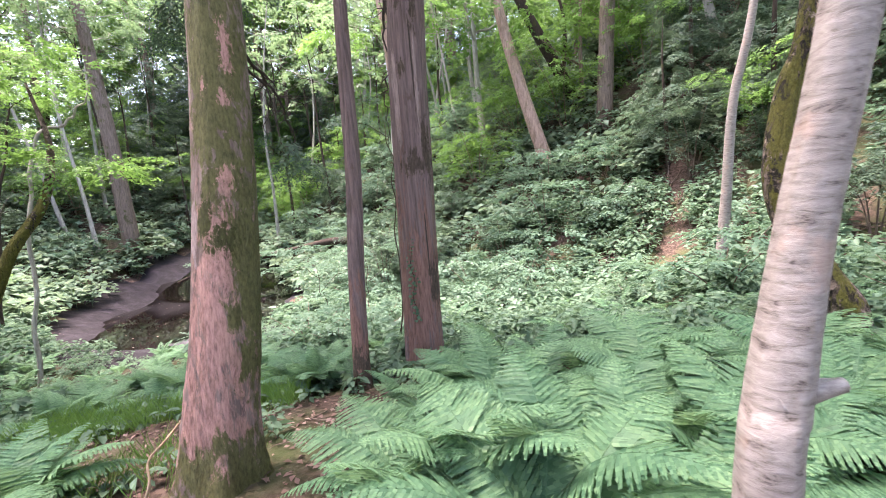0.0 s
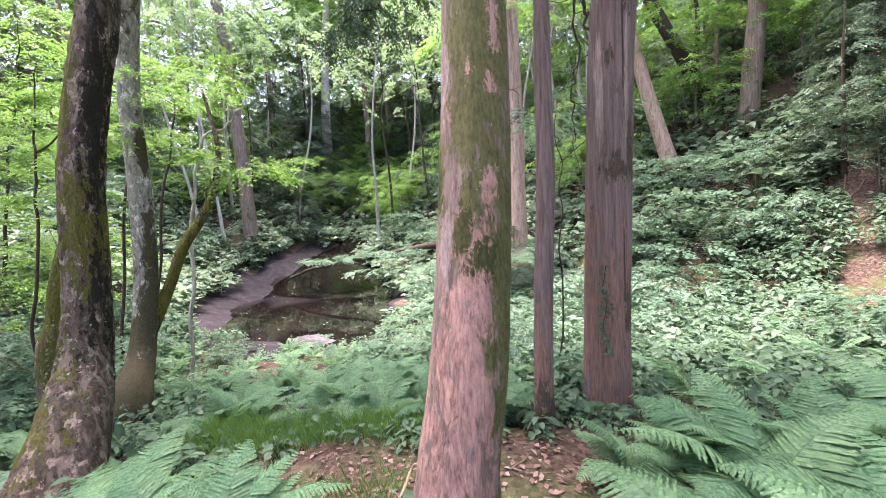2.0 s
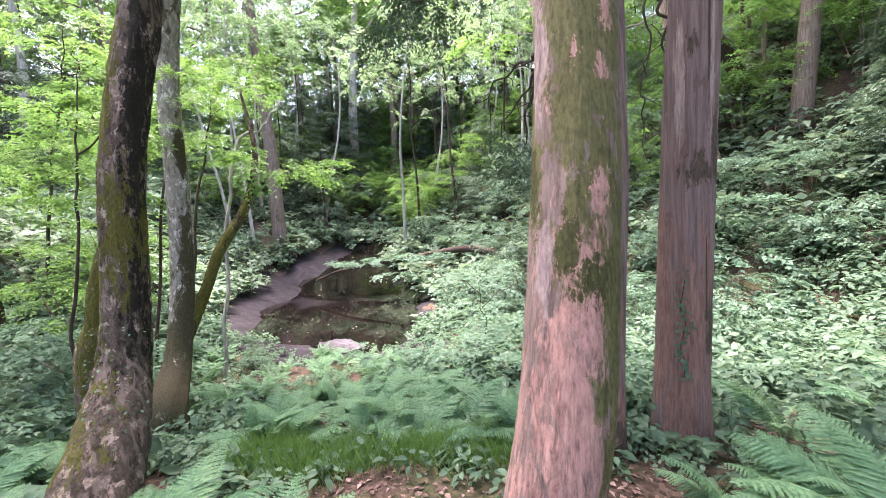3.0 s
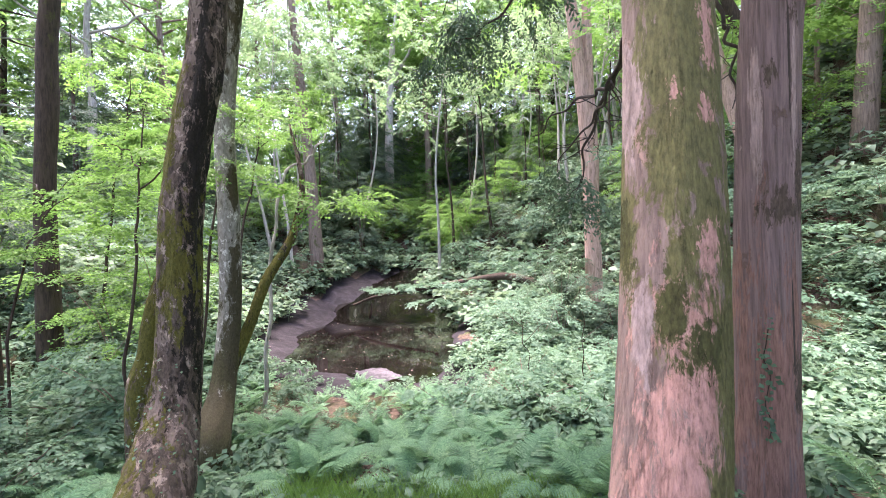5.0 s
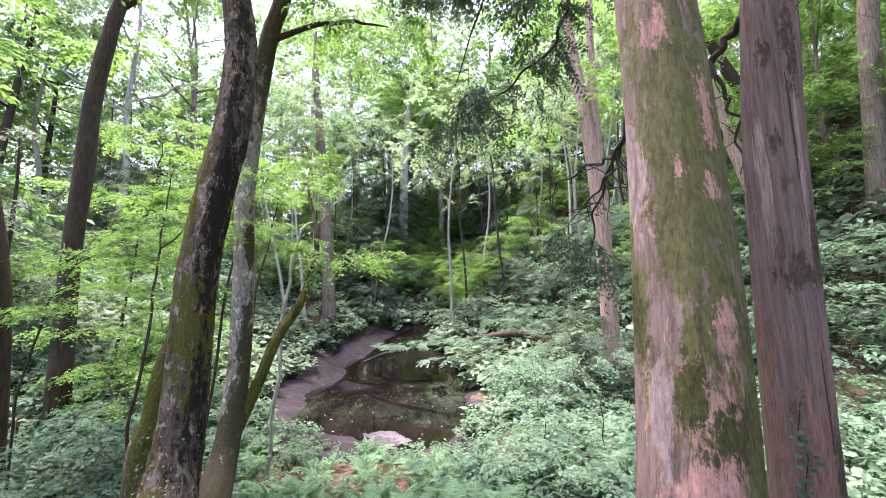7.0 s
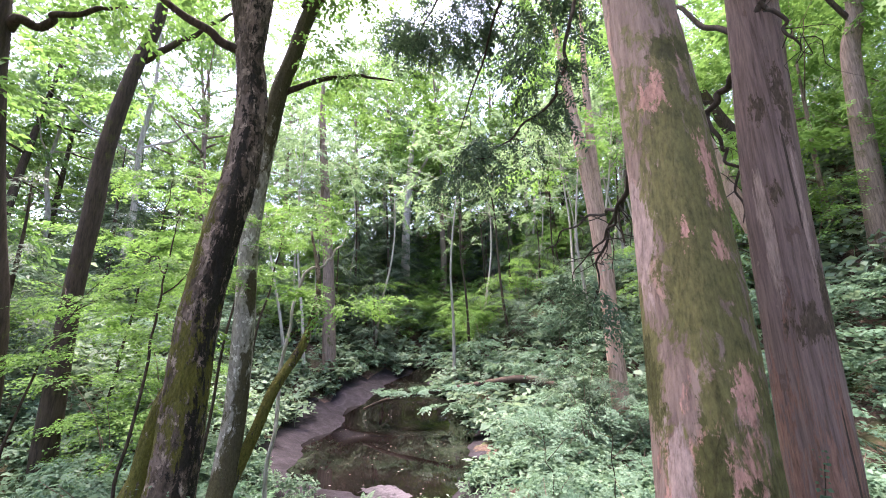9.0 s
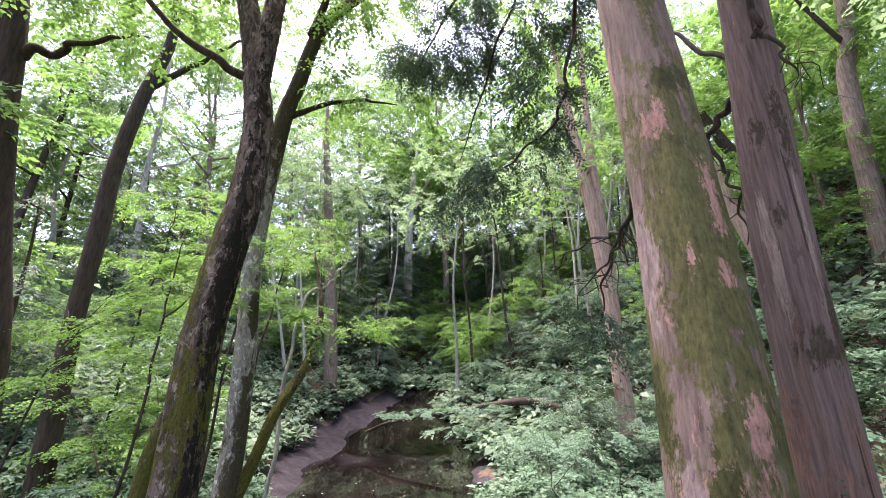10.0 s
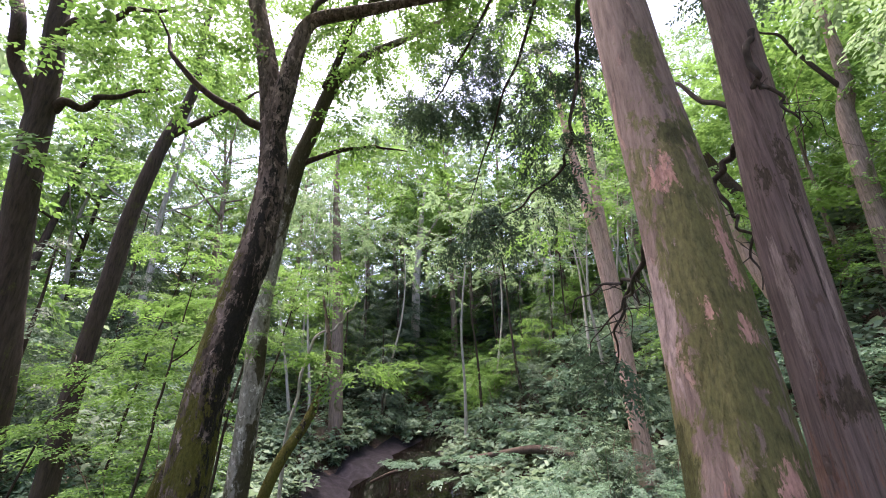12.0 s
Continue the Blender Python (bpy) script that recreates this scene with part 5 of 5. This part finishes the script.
        k = 3 if s < 5 and x < -8 and y < 24 else rng.choice((0, 3, 3)) if near_pond else rng.choice((0, 1, 1, 2, 2, 4, 3) if az < -35 else (0, 1, 1, 0, 3, 3, 4))
        put.append((k, x, y, rng.uniform(0.8, 1.25) * (1 if d < 20 else 1.35)))
        if len(put) > 230:
            break
    for i in range(52):
        x, y = polar(rng.uniform(-62, 30), rng.uniform(36, 50))
        if float(brook_near(x, y)[0]) > 1.8:
            put.append((rng.choice((2, 2, 2, 1)), x, y, rng.uniform(1.7, 2.6)))
    used = set()
    for k, x, y, s in put:
        m = pose(x, y, gz(x, y), rng.gauss(0, 3), rng.gauss(0, 3), rng.uniform(0, 360)) @ Matrix.Diagonal((s, s, s * rng.uniform(0.85, 1.1), 1))
        if k in used:
            copy_thing(kinds[k], Matrix()).matrix_basis = m
        else:
            used.add(k)
            kinds[k].matrix_basis = m


def sapling(points, seed, label, blobs, mat=None, size=0.7):
    t = thing("sapling", label, "sapling")
    hero_trunk(t, crooked([(a, b, c, 0.65 * d) for a, b, c, d in points], 0.03, seed), M_DARK, name="stem", count=60, sides=8)
    x, y, z, r = points[len(points) // 2]
    limb(t, [(x, y, z, r * 0.6), (x + 0.5, y + 0.2, z + 0.4, r * 0.4), (x + 0.9, y + 0.3, z + 0.55, 0.004)], M_DARK)
    limb(t, [(x, y, z + 0.3, r * 0.6), (x - 0.5, y + 0.1, z + 0.6, r * 0.4), (x - 0.9, y, z + 0.7, 0.004)], M_DARK)
    crown(t, seed, blobs, SPRAYS_FINE, mat or M_MAPLE, size, flat=0.15, name="foliage")


def build_saplings():
    sapling([(-7.7, 4.7, 0.0, 0.035), (-7.62, 4.78, 1.97, 0.028), (-7.56, 4.86, 2.92, 0.022), (-7.53, 4.91, 3.83, 0.012), (-7.5, 4.9, 4.3, 0.005)], 61, "thin crooked sapling with tiers of bright leaves",
            [(-7.6, 5.4, 3.3, 1.2, 0.8, 0.3, 40), (-8.3, 5.2, 2.6, 1.1, 0.8, 0.25, 30), (-7.2, 5.6, 4.0, 1.0, 0.8, 0.25, 30)])
    sapling([(-9.5, 4.3, 0.2, 0.03), (-9.4, 4.4, 1.6, 0.025), (-9.2, 4.6, 2.6, 0.016), (-8.9, 4.8, 3.2, 0.006)], 62, "thin leaning sapling with sparse leaves", [(-9.1, 5.0, 2.9, 0.9, 0.7, 0.25, 26), (-9.6, 4.8, 2.1, 0.8, 0.6, 0.2, 18)])
    sapling([(-3.0, 9.2, -1.0, 0.016), (-3.05, 9.2, 0.0, 0.012), (-3.15, 9.2, 0.9, 0.005)], 63, "thin sapling with pale layered leaves", [(-3.1, 9.2, 0.75, 0.5, 0.5, 0.15, 14)], M_SHRUB, 0.6)
    sapling([(-1.95, 8.9, -1.0, 0.018), (-1.9, 8.9, 0.2, 0.012), (-1.95, 8.9, 1.1, 0.005)], 64, "thin sapling with pale layered leaves", [(-1.9, 8.9, 0.9, 0.6, 0.5, 0.18, 16)], M_SHRUB, 0.6)
    sapling([(-0.85, 6.0, -0.6, 0.02), (-0.8, 6.0, 1.0, 0.016), (-0.78, 6.05, 2.4, 0.01), (-0.8, 6.1, 3.2, 0.005)], 65, "thin straight sapling behind the trunks", [(-0.8, 6.2, 3.1, 0.7, 0.6, 0.2, 16)], M_SHRUB, 0.6)
    sapling([(-11.2, 9.8, -0.5, 0.06), (-11.0, 10.0, 2.5, 0.05), (-10.6, 10.3, 5.0, 0.03), (-10.4, 10.4, 6.5, 0.01)], 66, "young maple with wide tiers of bright green leaves",
            [(-11.2, 9.6, 4.4, 1.6, 1.2, 0.25, 32), (-10.3, 10.4, 5.6, 1.5, 1.2, 0.25, 30), (-10.8, 10.2, 6.6, 1.2, 1.0, 0.25, 20)])
    sapling([(-9.6, 7.4, -0.3, 0.05), (-9.4, 7.6, 2.5, 0.04), (-9.1, 7.8, 4.6, 0.02), (-9.0, 7.9, 6.0, 0.008)], 67, "young maple with wide tiers of bright green leaves",
            [(-9.6, 7.2, 3.9, 1.5, 1.2, 0.2, 30), (-8.9, 7.9, 5.2, 1.4, 1.1, 0.25, 30)])
    sapling([(-14.5, 8.5, 0.8, 0.07), (-14.3, 8.7, 3.5, 0.05), (-14.0, 9.0, 6.0, 0.03), (-13.9, 9.1, 7.5, 0.01)], 68, "young maple with wide tiers of bright green leaves",
            [(-14, 8.8, 4.0, 2.0, 1.5, 0.4, 56), (-14.4, 8.6, 5.6, 2.0, 1.5, 0.4, 56), (-13.6, 9.0, 7.2, 1.8, 1.4, 0.5, 50)], size=0.9)


# ---- small things ----
def build_small_things():
    log = thing("fallen_log", "fallen mossy log overhung by leafy twigs above the pond", "log")
    tube("log_trunk", [(-13.2, 19.3, -0.75, 0.06), (-11.9, 19.5, -0.3, 0.08), (-9.6, 19.6, 0.05, 0.11), (-7.4, 19.6, 0.36, 0.14), (-5.2, 19.6, 0.6, 0.17), (-3.2, 19.8, gz(-3.2, 19.8) + 0.1, 0.24)], 40, 14, M_DARK, log, rough=0.05)
    crown(log, 71, [(-10.9, 19.2, 0.15, 1.3, 0.7, 0.16, 34), (-9.0, 19.0, 0.35, 1.3, 0.8, 0.16, 36), (-7.4, 18.8, 0.5, 1.1, 0.8, 0.18, 26), (-8.2, 17.4, -0.3, 0.7, 0.7, 0.12, 14)], SPRAYS_BIG, M_SHRUB, 0.8, "pale green leafy twigs", name="foliage", flat=0.12)
    # climbing leaves on the purplish trunk
    rng = np.random.default_rng(81)
    ivy = thing("climbing_vine", "small dark green leaves climbing a bare trunk", "climbing plant")
    at, way, up, ln = [], [], [], []
    line = []
    for k in range(24):
        z = 0.35 + 0.95 * k / 23
        a = radians(253 + 5 * math.sin(k * 0.7))
        r = 0.238
        c = np.array((-0.43 + r * math.cos(a), 4.99 + r * math.sin(a), z))
        line.append((*c, 0.004))
        out = np.array((math.cos(a), math.sin(a), 0.0))
        tang = np.array((-math.sin(a), math.cos(a), 0.0))
        for j in range(3):
            w = tang * rng.uniform(-1, 1) + np.array((0, 0, rng.uniform(-0.7, 0.1))) + out * rng.uniform(0.3, 0.8)
            at.append(c + tang * rng.uniform(-0.04, 0.04)), way.append(w / np.linalg.norm(w)), up.append(out + np.array((0, 0, 0.8))), ln.append(rng.uniform(0.03, 0.06) * (1 if k < 18 else 0.5))
    v, f = leaf_quads(np.array(at), np.array(way), np.array(up), np.array(ln), np.array(ln) * 0.85, 0.1)
    piece("leaves", raw_mesh("leaves", v, f), M_HERB, ivy)
    tube("stem", line[::3], 40, 5, M_DARK, ivy)
    # broad-leaved plants by the mossy trunk
    for k, (x, y) in enumerate(((-5.95, 3.05), (-5.6, 2.55), (-6.5, 3.3), (-4.4, 2.3))):
        t = thing("broad_leaf_plant", "low plant with broad pale green leaves", "plant", "broad-leaved plants", (x, y, gz(x, y)))
        for j in range(7):
            a = j * 0.9 + k
            L = rng.uniform(0.2, 0.32)
            u = np.linspace(0, 1, 6)
            w = 0.36 * L * np.sin(np.pi * np.clip(u, 0.02, 0.99)) ** 0.7
            cx, cz = 0.05 + L * u, 0.16 + 0.12 * np.sin(2.2 * u) - 0.1 * u * u
            left = np.stack((cx * math.cos(a) - w * math.sin(a), cx * math.sin(a) + w * math.cos(a), cz + 0.25 * w), 1)
            right = np.stack((cx * math.cos(a) + w * math.sin(a), cx * math.sin(a) - w * math.cos(a), cz + 0.25 * w), 1)
            mid = np.stack((cx * math.cos(a), cx * math.sin(a), cz), 1)
            v = np.concatenate((left, mid, right))
            f = [(i + o, i + 1 + o, i + 7 + o, i + 6 + o) for o in (0, 6) for i in range(5)]
            piece("leaf", raw_mesh("leaf", v, np.array(f)), M_SHRUB, t, smooth=True)
            tube("stalk", [(0, 0, -0.02, 0.004), (0.03 * math.cos(a), 0.03 * math.sin(a), 0.1, 0.004), (0.06 * math.cos(a), 0.06 * math.sin(a), 0.165, 0.003)], 6, 5, M_GRASS, t)
    # creeper leaves round the foot of the mossy tree
    foot = thing("creeper", "small creeper leaves round a mossy tree foot", "climbing plant")
    n = 90
    a = rng.uniform(math.pi, 2 * math.pi, n)
    z = rng.uniform(0.1, 1.1, n)
    r = 0.23 + 0.2 * np.exp(-z * 2.2)
    at = np.stack((-5.38 + 0.1 * (1 - z) + r * np.cos(a), 3.6 - 0.3 * np.maximum(0, 0.6 - z) + r * np.sin(a), z), 1)
    way = np.stack((np.cos(a) + rng.normal(size=n) * 0.6, np.sin(a) + rng.normal(size=n) * 0.6, rng.uniform(-0.8, 0.2, n)), 1)
    way /= np.linalg.norm(way, axis=1)[:, None]
    L = rng.uniform(0.02, 0.04, n)
    piece("leaves", raw_mesh("leaves", *leaf_quads(at, way, np.tile([0, 0, 1.0], (n, 1)), L, L * 0.8, 0.1)), M_HERB, foot)
    # dry vine slung round the flaking trunk
    vine = thing("dry_vine", "dry tan vine slung across the foot of the trunk", "vine")
    pts = []
    for k in range(9):
        a = radians(305 - 14 * k)
        z = 0.86 - 0.06 * k
        r = 0.205 + 0.006 * k + (0.02 * (k - 5) if k > 5 else 0)
        pts.append((-1.57 + r * math.cos(a), 2.67 + r * math.sin(a), z + 0.035 * math.sin(1.9 * k), 0.006))
    pts += [(-1.9, 2.46, 0.33, 0.007), (-2.0, 2.42, 0.22, 0.007), (-1.97, 2.36, 0.1, 0.008), (-2.03, 2.3, gz(-2.03, 2.3) - 0.02, 0.01)]
    tube("stem", pts, 70, 7, M_DRY, vine)
    # dead sticks on the slope and track
    rs = random.Random(9)
    for i in range(26):
        x, y = (rs.uniform(4.5, 9), rs.uniform(8.5, 14)) if i < 16 else (rs.uniform(-4, 0.3), rs.uniform(2.8, 4.0))
        L = rs.uniform(0.9, 2.8) if i < 16 else rs.uniform(0.2, 0.5)
        a = rs.uniform(0, 6.28)
        s = thing("stick", "dead grey-brown stick lying on the ground", "stick", "fallen sticks")
        pts = []
        for k in range(4):
            px, py = x + L * k / 3 * math.cos(a) + rs.gauss(0, 0.03), y + L * k / 3 * math.sin(a) + rs.gauss(0, 0.03)
            pts.append((px, py, gz(px, py) + 0.02 + (0.12 * rs.random() if i < 16 else 0.0), (0.026 if i < 16 else 0.007) * (1 - 0.2 * k)))
        if i < 16:
            line = crooked(pts, 0.03, 900 + i)
            me = raw_mesh("wood", *join((tube_arrays(smooth_line(line, 30), 7, rough=0.06), twigs(np.random.default_rng(950 + i), line, 6, 0.6, -0.5))))
            piece("wood", me, M_BROWN, s, smooth=True)
        else:
            tube("wood", pts, 14, 6, M_BROWN, s)
    # wet silt bank at the near end of the pond, a sky reflection painted on
    nu, nv = 90, 64
    U, V = np.meshgrid(np.linspace(-2.3, 2.3, nu), np.linspace(-1.7, 1.7, nv), indexing="ij")
    ca, sa = math.cos(-0.35), math.sin(-0.35)
    X, Y = -7.4 + U * ca - V * sa, 11.15 + U * sa + V * ca
    lumps = np.sin(2.3 * X + 1.1 * Y) * np.sin(1.9 * Y - 0.7 * X) + 0.6 * np.sin(5.1 * X - 2.2 * Y) * np.sin(4.3 * Y + X) + 0.35 * np.sin(11 * X + 3 * Y) * np.sin(9 * Y - 4 * X)
    Z = -1.575 + 0.105 * np.exp(-1.3 * ((U / 1.6) ** 2 + ((V + 0.15) / 0.95) ** 2)) + 0.02 * lumps + 0.012 * np.sin(23 * X + 5 * Y) * np.sin(19 * Y - 8 * X)
    v = np.stack((X, Y, Z), -1).reshape(-1, 3)
    i, j = np.meshgrid(np.arange(nu - 1), np.arange(nv - 1), indexing="ij")
    f = np.stack((i * nv + j, (i + 1) * nv + j, (i + 1) * nv + j + 1, i * nv + j + 1), -1).reshape(-1, 4)
    tagged(piece("silt_bank", raw_mesh("silt_bank", v, f), M_SILT, smooth=True), "grey-purple wet silt bank with a painted pale sky reflection in the pond", "silt", kind="structure")


build_ferns()
build_low_plants()
build_shrubs()
build_saplings()
build_small_things()
